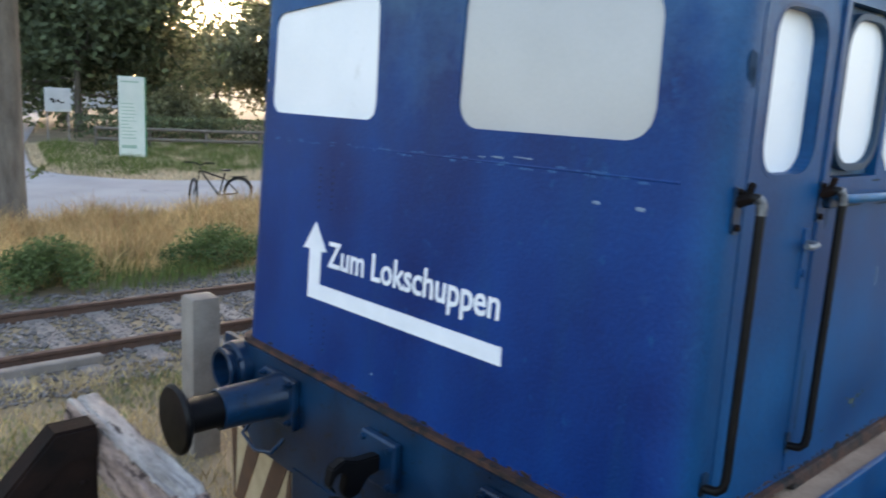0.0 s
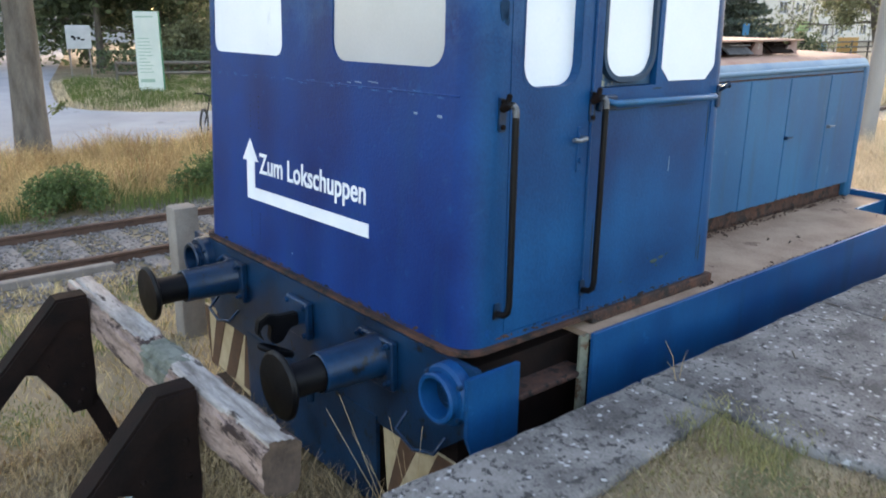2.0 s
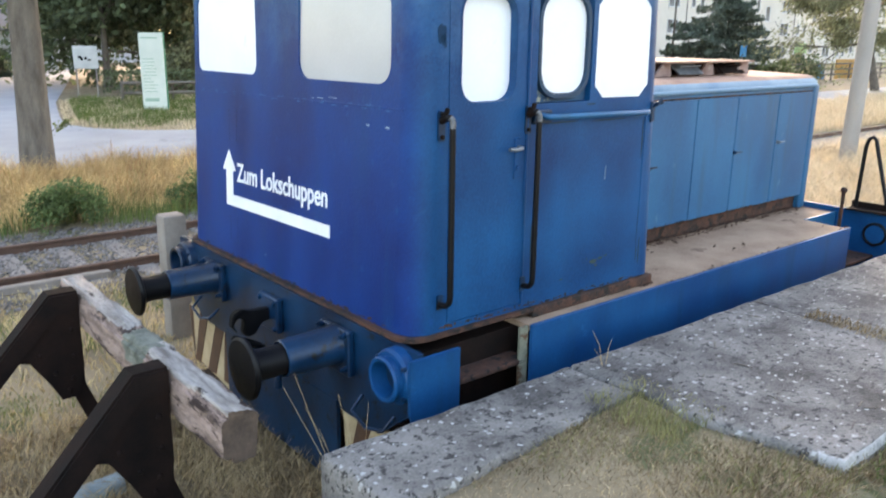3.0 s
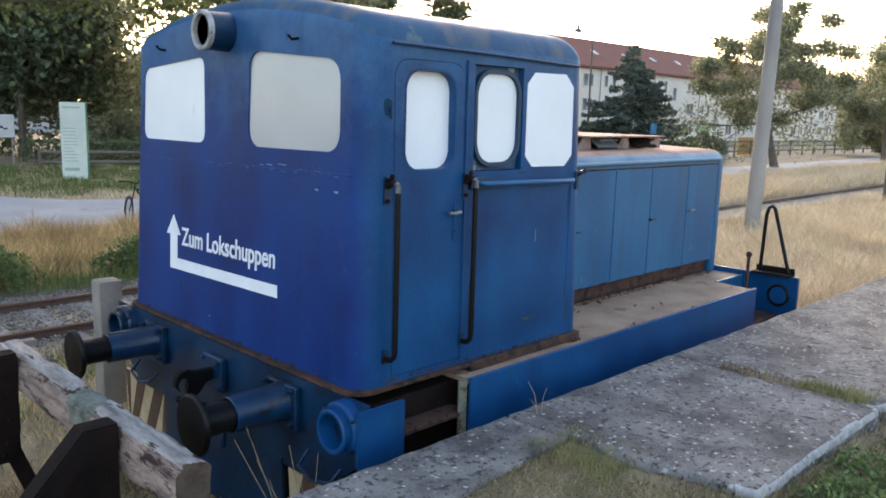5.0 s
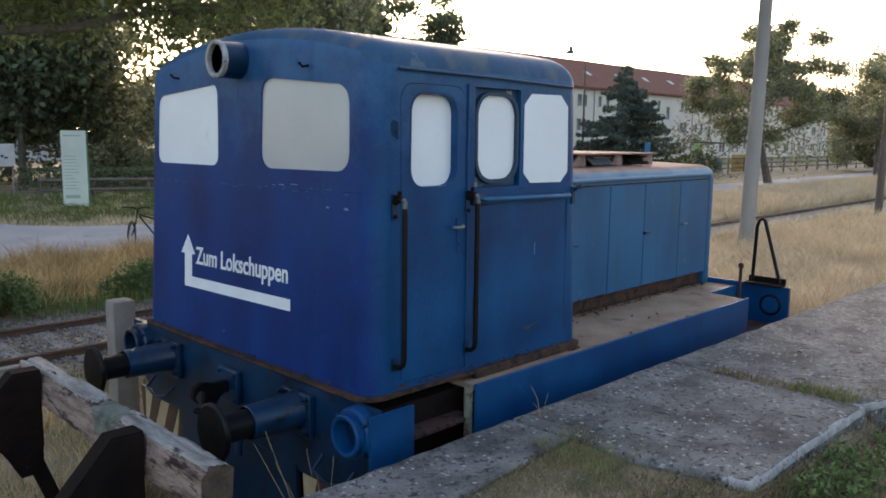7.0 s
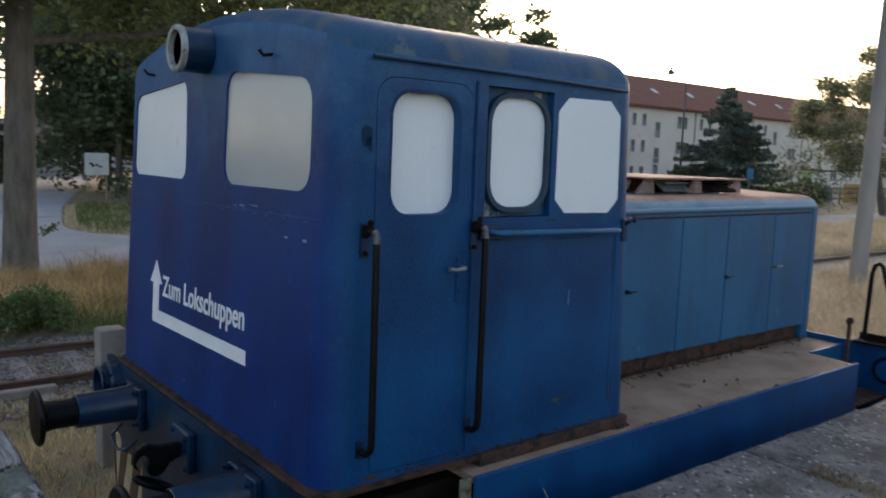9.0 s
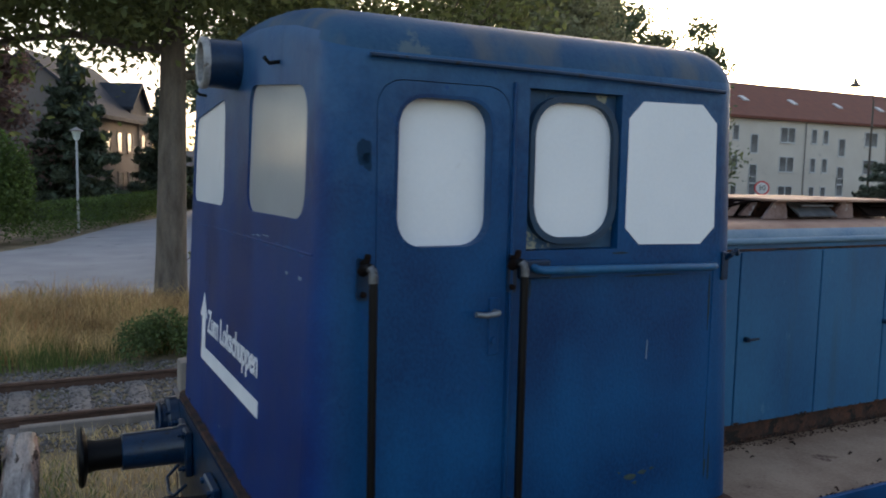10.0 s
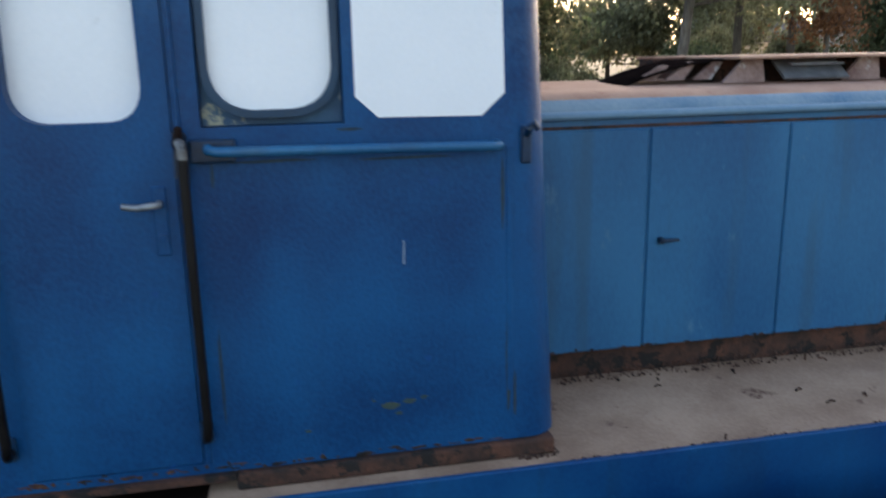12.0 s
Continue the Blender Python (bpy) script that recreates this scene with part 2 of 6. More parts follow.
SOIL = surf("dry_meadow_ground", (0.13, 0.098, 0.056), (0.32, 0.25, 0.15), 0.8, 0.95, bump=0.5, fine=30, spots=(0.11, 0.11, 0.045), spot_size=0.9, spot_cover=0.56)
BALLAST = surf("grey_ballast", (0.10, 0.085, 0.075), (0.27, 0.24, 0.22), 14, 0.95, bump=0.8, fine=70, island=0.35)
SLEEPER = surf("concrete_sleeper", (0.17, 0.145, 0.125), (0.28, 0.245, 0.215), 6, 0.92, bump=0.5)
RAIL = surf("rusty_rail", (0.060, 0.032, 0.022), (0.13, 0.07, 0.045), 10, 0.7, bump=0.2)
BARK = surf("bark", (0.075, 0.06, 0.048), (0.19, 0.16, 0.13), 7, 0.95, bump=0.9, streak=0.25)
DRY = surf("dry_grass", (0.24, 0.155, 0.06), (0.60, 0.45, 0.21), 1.6, 0.8, bump=0, island=0.4, lo=0.45, hi=0.8)
VERGE = surf("rusty_verge_grass", (0.19, 0.115, 0.045), (0.66, 0.48, 0.23), 1.3, 0.8, bump=0, island=0.5, lo=0.42, hi=0.78, through_light=0.3)
HAY = surf("tangled_hay", (0.13, 0.080, 0.038), (0.44, 0.32, 0.17), 2.2, 0.85, bump=0, island=0.5, lo=0.42, hi=0.8)
LEAF_WEED = surf("weed_leaf", (0.065, 0.105, 0.028), (0.155, 0.205, 0.070), 1.6, 0.6, bump=0, island=0.5, through_light=0.3)
DRY_PALE = surf("pale_dry_grass", (0.50, 0.395, 0.25), (0.73, 0.61, 0.42), 1.0, 0.8, bump=0, island=0.35, through_light=0.3)
OLIVE_GRASS = surf("olive_lawn_grass", (0.13, 0.135, 0.045), (0.30, 0.27, 0.11), 2, 0.8, bump=0, island=0.4, through_light=0.25)
WORN_STEEL = surf("worn_steel", (0.05, 0.05, 0.055), (0.20, 0.21, 0.22), 18, 0.4, metal=0.5, bump=0.1)
GREEN_GRASS = surf("green_grass", (0.07, 0.11, 0.02), (0.17, 0.20, 0.05), 2, 0.8, bump=0, island=0.3)
LEAF = surf("lime_leaf", (0.090, 0.112, 0.036), (0.205, 0.230, 0.086), 0.6, 0.55, bump=0, island=0.5, through_light=0.5)
# leaf for distant trees and shrubs, paled because air haze is mixed into its colour
LEAF_HAZED = surf("haze_paled_leaf", (0.17, 0.175, 0.095), (0.34, 0.335, 0.19), 0.7, 0.6, bump=0, island=0.45, through_light=0.5)
LEAF_DARK = surf("dark_leaf", (0.080, 0.105, 0.052), (0.170, 0.205, 0.105), 0.4, 0.6, bump=0, island=0.45, through_light=0.45)
LEAF_HEDGE = surf("hedge_leaf", (0.060, 0.110, 0.020), (0.140, 0.205, 0.050), 0.8, 0.55, bump=0, island=0.45, through_light=0.35)
NEEDLE = surf("spruce_needle", (0.048, 0.068, 0.040), (0.110, 0.138, 0.084), 0.8, 0.7, bump=0, island=0.45)
# paler copy of the spruce needle with distance haze put into the colour
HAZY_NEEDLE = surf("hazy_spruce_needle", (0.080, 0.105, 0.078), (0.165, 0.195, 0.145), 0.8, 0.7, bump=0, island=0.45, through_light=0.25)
COPPER_LEAF = surf("copper_leaf", (0.10, 0.062, 0.052), (0.21, 0.135, 0.112), 0.6, 0.7, bump=0, island=0.4, through_light=0.4)
WALL_CREAM = surf("cream_render", (0.56, 0.50, 0.425), (0.67, 0.61, 0.525), 0.4, 0.9, bump=0.1, spots=(0.48, 0.43, 0.37), spot_size=0.5, spot_cover=0.6)
WALL_BROWN = surf("brown_render", (0.150, 0.126, 0.112), (0.205, 0.175, 0.155), 0.5, 0.9, bump=0.1, spots=(0.12, 0.10, 0.088), spot_size=0.7, spot_cover=0.6)
OLD_PAINT = surf("greenish_old_paint", (0.008, 0.034, 0.050), (0.038, 0.058, 0.042), 40, 0.7, bump=0.1)
GREY_CHIP = surf("bared_grey_primer", (0.12, 0.19, 0.28), (0.24, 0.30, 0.37), 20, 0.7, bump=0.1)
WORN_BLUE = surf("worn_pale_blue", (0.012, 0.070, 0.20), (0.045, 0.125, 0.27), 14, 0.6, bump=0.1, spec=0.3)
SOOT = surf("sooty_steel", (0.004, 0.003, 0.003), (0.013, 0.009, 0.008), 12, 1.0, bump=0.2, spec=0.0, rough_var=0.0)
FILLER = surf("dull_filler", (0.0015, 0.020, 0.056), (0.005, 0.038, 0.082), 14, 0.7, bump=0.1, spec=0.25)
GRIME = surf("thin_grime", (0.010, 0.026, 0.045), (0.028, 0.048, 0.060), 22, 0.75, bump=0.1, spec=0.3)
DIRT = surf("brown_dirt", (0.028, 0.015, 0.010), (0.085, 0.042, 0.026), 20, 0.95, bump=0.5, island=0.5)
ROOF_RED = surf("red_tiles", (0.13, 0.040, 0.025), (0.20, 0.07, 0.042), 1.5, 0.85, bump=0.4)
ROOF_GREY = surf("grey_tiles", (0.07, 0.065, 0.065), (0.13, 0.12, 0.115), 1.5, 0.8, bump=0.4)
ROOF_SLATE = surf("blue_grey_slate", (0.032, 0.035, 0.042), (0.062, 0.066, 0.076), 1.5, 0.8, bump=0.4, spec=0.15)
WINDOW_DARK = surf("window_pane", (0.035, 0.038, 0.042), (0.16, 0.165, 0.17), 0.35, 0.2, bump=0, spec=0.3, lo=0.5, hi=0.75)
WINDOW_WHITE = surf("white_window_frame", (0.50, 0.50, 0.49), (0.62, 0.615, 0.60), 3, 0.6, bump=0.02)
SIGN_WHITE = surf("pale_sign_face", (0.60, 0.66, 0.60), (0.72, 0.76, 0.70), 2, 0.5, bump=0.02)
SIGN_GREEN = surf("green_sign_edge", (0.02, 0.16, 0.08), (0.04, 0.24, 0.12), 3, 0.5, bump=0.02)
SIGN_TEXT = surf("faded_green_print", (0.30, 0.45, 0.36), (0.38, 0.52, 0.42), 4, 0.6, bump=0)
POLE = surf("pole_concrete", (0.24, 0.22, 0.20), (0.34, 0.31, 0.28), 2, 0.9, bump=0.3, streak=0.3)
POLE_WOOD = surf("pole_wood", (0.09, 0.075, 0.06), (0.17, 0.14, 0.11), 3, 0.9, bump=0.3, streak=0.3)
FENCE_WOOD = surf("fence_wood", (0.10, 0.085, 0.07), (0.20, 0.17, 0.14), 3, 0.9, bump=0.4)
RED_SIGN = surf("red_sign_ring", (0.45, 0.02, 0.02), (0.55, 0.03, 0.03), 3, 0.5, bump=0)
BLUE_SIGN = surf("bright_blue_sheet", (0.03, 0.20, 0.42), (0.05, 0.26, 0.50), 3, 0.5, bump=0)
ORANGE = surf("orange_boarding", (0.45, 0.24, 0.06), (0.55, 0.32, 0.10), 3, 0.7, bump=0)
TYRE = surf("tyre_rubber", (0.012, 0.012, 0.012), (0.03, 0.03, 0.03), 9, 0.7, bump=0.1)
LIME_SIGN = surf("lime_sheet", (0.24, 0.40, 0.14), (0.30, 0.47, 0.18), 3, 0.5, bump=0)


# ---- building helpers ----
def thing(name, label, category, at=(0, 0, 0), group="", kind=""):
    """An Empty at a thing's base that parents its parts."""
    ob = new(name)
    ob.location = at
    ob.empty_display_size = 0.1
    return tagged(ob, label, category, group, kind)


def part(name, bm, mat, parent=None, label="", smooth=None):
    """Links a bmesh, given in world coordinates, as one mesh object, under a thing or part."""
    me = bpy.data.meshes.new(name)
    if smooth is not None:
        for f in bm.faces:
            f.smooth = True
        bmesh.ops.recalc_face_normals(bm, faces=bm.faces)
    bm.to_mesh(me)
    bm.free()
    if smooth is not None:
        me.set_sharp_from_angle(angle=radians(smooth))
    me.materials.append(mat)
    ob = new(name, me)
    if parent is not None:
        ob.parent = parent
        if parent.type == "EMPTY":
            ob.matrix_parent_inverse = Matrix.Translation(parent.location).inverted()
    if label:
        ob["label"] = label
    return ob


def box(bm, lo, hi, bevel=0.0, seg=2, m=None):
    c = [(a + b) / 2 for a, b in zip(lo, hi)]
    s = [abs(b - a) for a, b in zip(lo, hi)]
    mat = Matrix.Translation(c) @ Matrix.Diagonal((*s, 1))
    vs = bmesh.ops.create_cube(bm, size=1, matrix=mat)["verts"]
    if bevel:
        es = list({e for v in vs for e in v.link_edges})
        r = bmesh.ops.bevel(bm, geom=es, offset=bevel, segments=seg, affect="EDGES", profile=0.5)
        vs = list({v for f in r["faces"] for v in f.verts} | {v for v in vs if v.is_valid})
    if m is not None:
        bmesh.ops.transform(bm, matrix=m, verts=vs)
    return bm


def tube(bm, pts, r, seg=10, caps=True, r2=None):
    """A round bar swept along points; r2 tapers it to another radius at the end."""
    pts = [Vector(p) for p in pts]
    rings = []
    side = None
    for i, p in enumerate(pts):
        a, b = pts[max(i - 1, 0)], pts[min(i + 1, len(pts) - 1)]
        d = (b - a).normalized()
        if side is None:
            side = d.orthogonal().normalized()
        side = (side - d * side.dot(d)).normalized()
        up = d.cross(side)
        rad = r if r2 is None else r + (r2 - r) * i / (len(pts) - 1)
        rings.append([bm.verts.new(p + rad * (math.cos(2 * math.pi * k / seg) * side + math.sin(2 * math.pi * k / seg) * up)) for k in range(seg)])
    for a, b in zip(rings, rings[1:]):
        for k in range(seg):
            bm.faces.new((a[k], a[(k + 1) % seg], b[(k + 1) % seg], b[k]))
    if caps:
        bm.faces.new(rings[0][::-1])
        bm.faces.new(rings[-1])
    return bm


def lathe(bm, base, axis, profile, seg=24):
    """Turns (distance along axis, radius) pairs round an axis."""
    base, axis = Vector(base), Vector(axis).normalized()
    side = axis.orthogonal().normalized()
    up = axis.cross(side)
    rings = []
    for d, r in profile:
        rings.append([bm.verts.new(base + d * axis + max(r, 1e-4) * (math.cos(2 * math.pi * k / seg) * side + math.sin(2 * math.pi * k / seg) * up)) for k in range(seg)])
    for a, b in zip(rings, rings[1:]):
        for k in range(seg):
            bm.faces.new((a[k], a[(k + 1) % seg], b[(k + 1) % seg], b[k]))
    bm.faces.new(rings[0][::-1])
    bm.faces.new(rings[-1])
    return bm


def arc(c, r, a0, a1, n, plane="xy"):
    out = []
    for k in range(n + 1):
        a = radians(a0 + (a1 - a0) * k / n)
        out.append((c[0] + r * math.cos(a), c[1] + r * math.sin(a)))
    return out


def rounded(corners, r, n=6):
    """An outline with rounded corners from corner points (u, v), given in order; r is one radius, or one for each corner."""
    out = []
    m = len(corners)
    radii = r if isinstance(r, (list, tuple)) else [r] * m
    for i in range(m):
        r = radii[i]
        p, a, b = Vector(corners[i]), Vector(corners[i - 1]), Vector(corners[(i + 1) % m])
        da, db = (a - p).normalized(), (b - p).normalized()
        p0, p1 = p + da * r, p + db * r
        for k in range(n + 1):
            t = k / n
            out.append(((1 - t) ** 2 * p0 + 2 * t * (1 - t) * (p * 0.82 + (p0 + p1) * 0.09) + t * t * p1))
    return [tuple(q) for q in out]


def slab(bm, outline, to3, d0, d1):
    """A plate from an outline (u, v): to3(u, v, d) places it; d0 and d1 are its two depths."""
    lo = [bm.verts.new(to3(u, v, d0)) for u, v in outline]
    hi = [bm.verts.new(to3(u, v, d1)) for u, v in outline]
    bm.faces.new(lo[::-1])
    bm.faces.new(hi)
    n = len(outline)
    for k in range(n):
        bm.faces.new((lo[k], lo[(k + 1) % n], hi[(k + 1) % n], hi[k]))
    bmesh.ops.recalc_face_normals(bm, faces=bm.faces)
    return bm


def ring(bm, outer, inner, to3, d0, d1):
    """A frame between two outlines with as many points."""
    n = len(outer)
    vs = [[bm.verts.new(to3(u, v, d)) for u, v in o] for o, d in ((outer, d0), (outer, d1), (inner, d1), (inner, d0))]
    for a, b in zip(vs, vs[1:] + vs[:1]):
        for k in range(n):
            bm.faces.new((a[k], a[(k + 1) % n], b[(k + 1) % n], b[k]))
    bmesh.ops.recalc_face_normals(bm, faces=bm.faces)
    return bm


def cut(ob, cutters):
    """Cuts closed shapes out of a mesh object for good."""
    me = bpy.data.meshes.new("cutter")
    cutters.to_mesh(me)
    cutters.free()
    tool = new("cutter", me)
    mod = ob.modifiers.new("cut", "BOOLEAN")
    mod.object, mod.operation, mod.solver = tool, "DIFFERENCE", "EXACT"
    bpy.context.view_layer.update()
    done = bpy.data.meshes.new_from_object(ob.evaluated_get(bpy.context.evaluated_depsgraph_get()))
    ob.modifiers.clear()
    ob.data = done
    bpy.data.objects.remove(tool)


def soup(name, verts, faces, mat, parent=None):
    """One mesh from arrays of points and faces."""
    me = bpy.data.meshes.new(name)
    verts, faces = np.asarray(verts, dtype=np.float32), np.asarray(faces, dtype=np.int32)
    k = faces.shape[1]
    me.vertices.add(len(verts))
    me.vertices.foreach_set("co", verts.ravel())
    me.loops.add(faces.size)
    me.loops.foreach_set("vertex_index", faces.ravel())
    me.polygons.add(len(faces))
    me.polygons.foreach_set("loop_start", np.arange(0, faces.size, k, dtype=np.int32))
    me.polygons.foreach_set("loop_total", np.full(len(faces), k, dtype=np.int32))
    me.update(calc_edges=True)
    me.materials.append(mat)
    ob = new(name, me)
    if parent is not None:
        ob.parent = parent
        ob.matrix_parent_inverse = Matrix.Translation(parent.location).inverted()
    return ob


def smooth01(a, b, v):
    t = np.clip((v - a) / (b - a), 0, 1)
    return t * t * (3 - 2 * t)


# ---- ground ----
def ground_height(x, y):
    """Track level at 0, the grassed bank behind the platform edge at 1.05."""
    x, y = np.asarray(x, float), np.asarray(y, float)
    behind = 1.05 * smooth01(-0.62, -0.72, y)
    bank = 1.05 * smooth01(-0.75, -2.3, y)
    w = smooth01(-0.86, -0.80, x)
    h = behind * w + bank * (1 - w)
    h = h - 0.16 * smooth01(2.0, 2.6, x) * smooth01(-1.93, -1.99, y) - 0.10 * smooth01(0.4, 0.9, x) * smooth01(-1.93, -2.05, y)
    slab_in = smooth01(0.80, 0.95, x) * smooth01(-1.85, -1.75, y) + smooth01(3.1, 3.25, x) * smooth01(-3.1, -3.0, y) * smooth01(-1.75, -1.85, y)
    h = h - 0.15 * slab_in * smooth01(-0.6, -0.7, y) * smooth01(9.5, 9.2, x)
    far = smooth01(8, 30, x)
    h = h * (1 - far * 0.9)
    h = h + 0.035 * np.exp(-((y - 7.2) / 2.2) ** 2) + 0.10
    h = h + 0.035 * np.sin(x * 1.7 + 0.6 * y) * np.cos(y * 1.3 - 0.4 * x) * (1 - smooth01(-0.9, -0.6, -np.abs(y - 7.2) + 1.2))
    h = np.where((y > 13.6) & (y < 120), h * 0.2, h)
    return h


def axis_steps(lo, hi, step, reach):
    a = list(np.arange(lo, hi + step / 2, step))
    s, v = step, a[-1]
    while v < reach:
        s *= 1.22
        v += s
        a.append(v)
    s, v = step, a[0]
    while v > -reach:
        s *= 1.22
        v -= s
        a.insert(0, v)
    return np.array(a)


gx, gy = axis_steps(-6, 8, 0.1, 2500), axis_steps(-4.5, 14.5, 0.1, 2500)
X, Y = np.meshgrid(gx, gy)
Z = ground_height(X, Y) - 0.1
idx = np.arange(X.size).reshape(X.shape)
gf = np.stack([idx[:-1, :-1], idx[:-1, 1:], idx[1:, 1:], idx[1:, :-1]], -1).reshape(-1, 4)
ground = soup("ground", np.stack([X, Y, Z], -1).reshape(-1, 3), gf, SOIL)
tagged(ground, "dry yellowish grass ground beside the tracks", "ground", kind="structure")
for p in ground.data.polygons:
    p.use_smooth = True


def gz(x, y):
    return float(ground_height(x, y)) - 0.1


# ---- platform ----
def rough_block(name, outline, z0, z1, mat, label, cells=0.05, amp=0.012):
    """A worn concrete slab: a fine top grid within an outline of x and y, uneven edges, straight sides."""
    bm = bmesh.new()
    pts = []
    n = len(outline)
    for i in range(n):
        a, b = Vector(outline[i]), Vector(outline[(i + 1) % n])
        k = max(1, int((b - a).length / cells))
        pts += [a + (b - a) * j / k for j in range(k)]
    c = sum(pts, Vector((0, 0))) / len(pts)

    def wob(p, s):
        return Vector((noise.noise((p.x * 5, p.y * 5, s)), noise.noise((p.x * 5, p.y * 5, s + 7)))) * amp * 1.6
    rows = []
    for inset, z, s in ((0.0, z0, 1), (0.0, z1 - 0.05, 1), (0.004, z1 - 0.018, 1), (0.015, z1 - 0.003, 1), (0.034, z1, 1), (0.07, z1 + 0.002, 1)):
        row = []
        for p in pts:
            q = p + wob(p, s) + (c - p).normalized() * inset
            row.append(bm.verts.new((q.x, q.y, z + amp * 0.35 * noise.noise((p.x * 4, p.y * 4, z)))))
        rows.append(row)
    for a, b in zip(rows, rows[1:]):
        for k in range(len(pts)):
            bm.faces.new((a[k], a[(k + 1) % len(pts)], b[(k + 1) % len(pts)], b[k]))
    top = bm.faces.new(rows[-1])
    bmesh.ops.triangulate(bm, faces=[top])
    ob = part(name, bm, mat, smooth=50)
    ob.data.materials.append(CONCRETE_EDGE)
    for p in ob.data.polygons:
        # the rim towards the bank is set paler than the slab
        if z1 - 0.04 < p.center.z < z1 - 0.0012 and p.center.y < -1.8 and p.area < 0.02:
            p.material_index = 1
    return tagged(ob, label, "platform", kind="structure")


rough_block("platform", [(-0.86, -0.47), (0.72, -0.49), (0.72, -0.93), (-0.62, -1.0), (-0.84, -1.02)], -0.2, 1.08, CONCRETE,
            "worn grey concrete platform edge with lichen spots")
rough_block("platform", [(0.728, -0.49), (2.55, -0.51), (2.55, -1.95), (0.86, -1.93), (0.728, -1.3)], -0.2, 1.085, CONCRETE,
            "broad cracked grey concrete platform slab beside the locomotive")
rough_block("platform", [(2.558, -0.51), (9.5, -0.62), (9.5, -3.4), (3.0, -3.2), (2.95, -2.05), (2.558, -1.9)], -0.2, 1.075, CONCRETE,
            "long grey concrete platform slab with lichen spots", cells=0.08)


# ---- tracks ----
def rail_bar(name, y, x0, x1, parent, z=0.0):
    prof = [(-0.07, -0.15), (0.07, -0.15), (0.07, -0.14), (0.012, -0.115), (0.012, -0.045), (0.035, -0.03), (0.035, -0.004), (0.028, 0.0),
            (-0.028, 0.0), (-0.035, -0.004), (-0.035, -0.03), (-0.012, -0.045), (-0.012, -0.115), (-0.07, -0.14)]
    bm = bmesh.new()
    slab(bm, prof, lambda u, v, d: (d, y + u, z + v), x0, x1)
    return part(name, bm, RAIL, parent)


def track(label, y0, y1, x0, x1, ties, z=0.0):
    t = thing("railway_track", label, "track", (x0, (y0 + y1) / 2, z), kind="structure")
    rail_bar("rail", y0, x0, x1, t, z)
    rail_bar("rail", y1, x0, x1, t, z)
    bm = bmesh.new()
    box(bm, (-0.12, y0 - 0.5, z - 0.26), (0.12, y1 + 0.5, z - 0.105), 0.02, 1)
    first = part("sleeper", bm, SLEEPER, t)
    for k, x in enumerate(ties):
        if k == 0:
            first.location.x = x
        else:
            o = first.copy()
            scene.collection.objects.link(o)
            o.location.x = x
    return t


track("rusty railway track with concrete sleepers in ballast", 6.43, 7.915, -40, 70, [-6.27 + 0.64 * k for k in range(60)], 0.155)
track("rusty stub track that ends at the buffer stop", 0.70, 2.18, -1.6, 40, [-1.3 + 0.64 * k for k in range(30)], 0.0)


def stones(name, label, n, x0, x1, y0, y1, size, zf, seed, mat=BALLAST, cat="ballast"):
    """Ballast stones: small uneven lumps."""
    rng = np.random.default_rng(seed)
    t = np.array([(1, 0, 0), (-1, 0, 0), (0, 1, 0), (0, -1, 0), (0, 0, 1), (0, 0, -1)], float)
    f = np.array([(0, 2, 4), (2, 1, 4), (1, 3, 4), (3, 0, 4), (2, 0, 5), (1, 2, 5), (3, 1, 5), (0, 3, 5)])
    c = np.stack([rng.uniform(x0, x1, n), rng.uniform(y0, y1, n)], -1)
    z = zf(c[:, 0], c[:, 1])
    v = t[None] * (rng.uniform(0.5, 1.0, (n, 6, 1)) * rng.uniform(0.6, 1.3, (n, 1, 1)) * size)
    a = rng.uniform(0, 6.28, n)
    r = np.stack([np.cos(a)[:, None] * v[..., 0] - np.sin(a)[:, None] * v[..., 1], np.sin(a)[:, None] * v[..., 0] + np.cos(a)[:, None] * v[..., 1], v[..., 2] * 0.8], -1)
    r[..., 0] += c[:, :1]
    r[..., 1] += c[:, 1:]
    r[..., 2] += z[:, None]
    ob = soup(name, r.reshape(-1, 3), (f[None] + 6 * np.arange(n)[:, None, None]).reshape(-1, 3), mat)
    return tagged(ob, label, cat, kind="stuff")


stones("ballast", "loose grey ballast stones between the rails", 26000, -9, 14, 5.5, 9.0, 0.034, lambda x, y: np.maximum(ground_height(x, y) - 0.1, 0.018) + 0.012, 3)

# ---- locomotive ----
loco = thing("locomotive", "small blue shunting locomotive with whitened windows and a long bonnet", "locomotive", (2.7, 1.44, 0.0))
CY = 1.44                      # middle of the locomotive across the track
Z0, Z1 = 1.25, 3.16            # cab wall, bottom and top


def front_x(z):
    return -0.02 + 0.042 * (z - Z0)


def rear_x(z):
    return 2.115 - 0.045 * (z - Z0)


def near_y(z):
    return -0.004 + 0.006 * (z - Z0)


def far_y(z):
    return 2.88 - 0.022 * (z - Z0)


def on_front(u, v, d):
    """u across (y), v up, d outwards from the leaning cab front."""
    return (front_x(v) - d, u, v)


def on_side(u, v, d):
    return (u, near_y(v) - d, v)


def arch(y):
    return 0.20 * max(0.0, 1 - ((y - CY) / 1.44) ** 2) ** 0.9


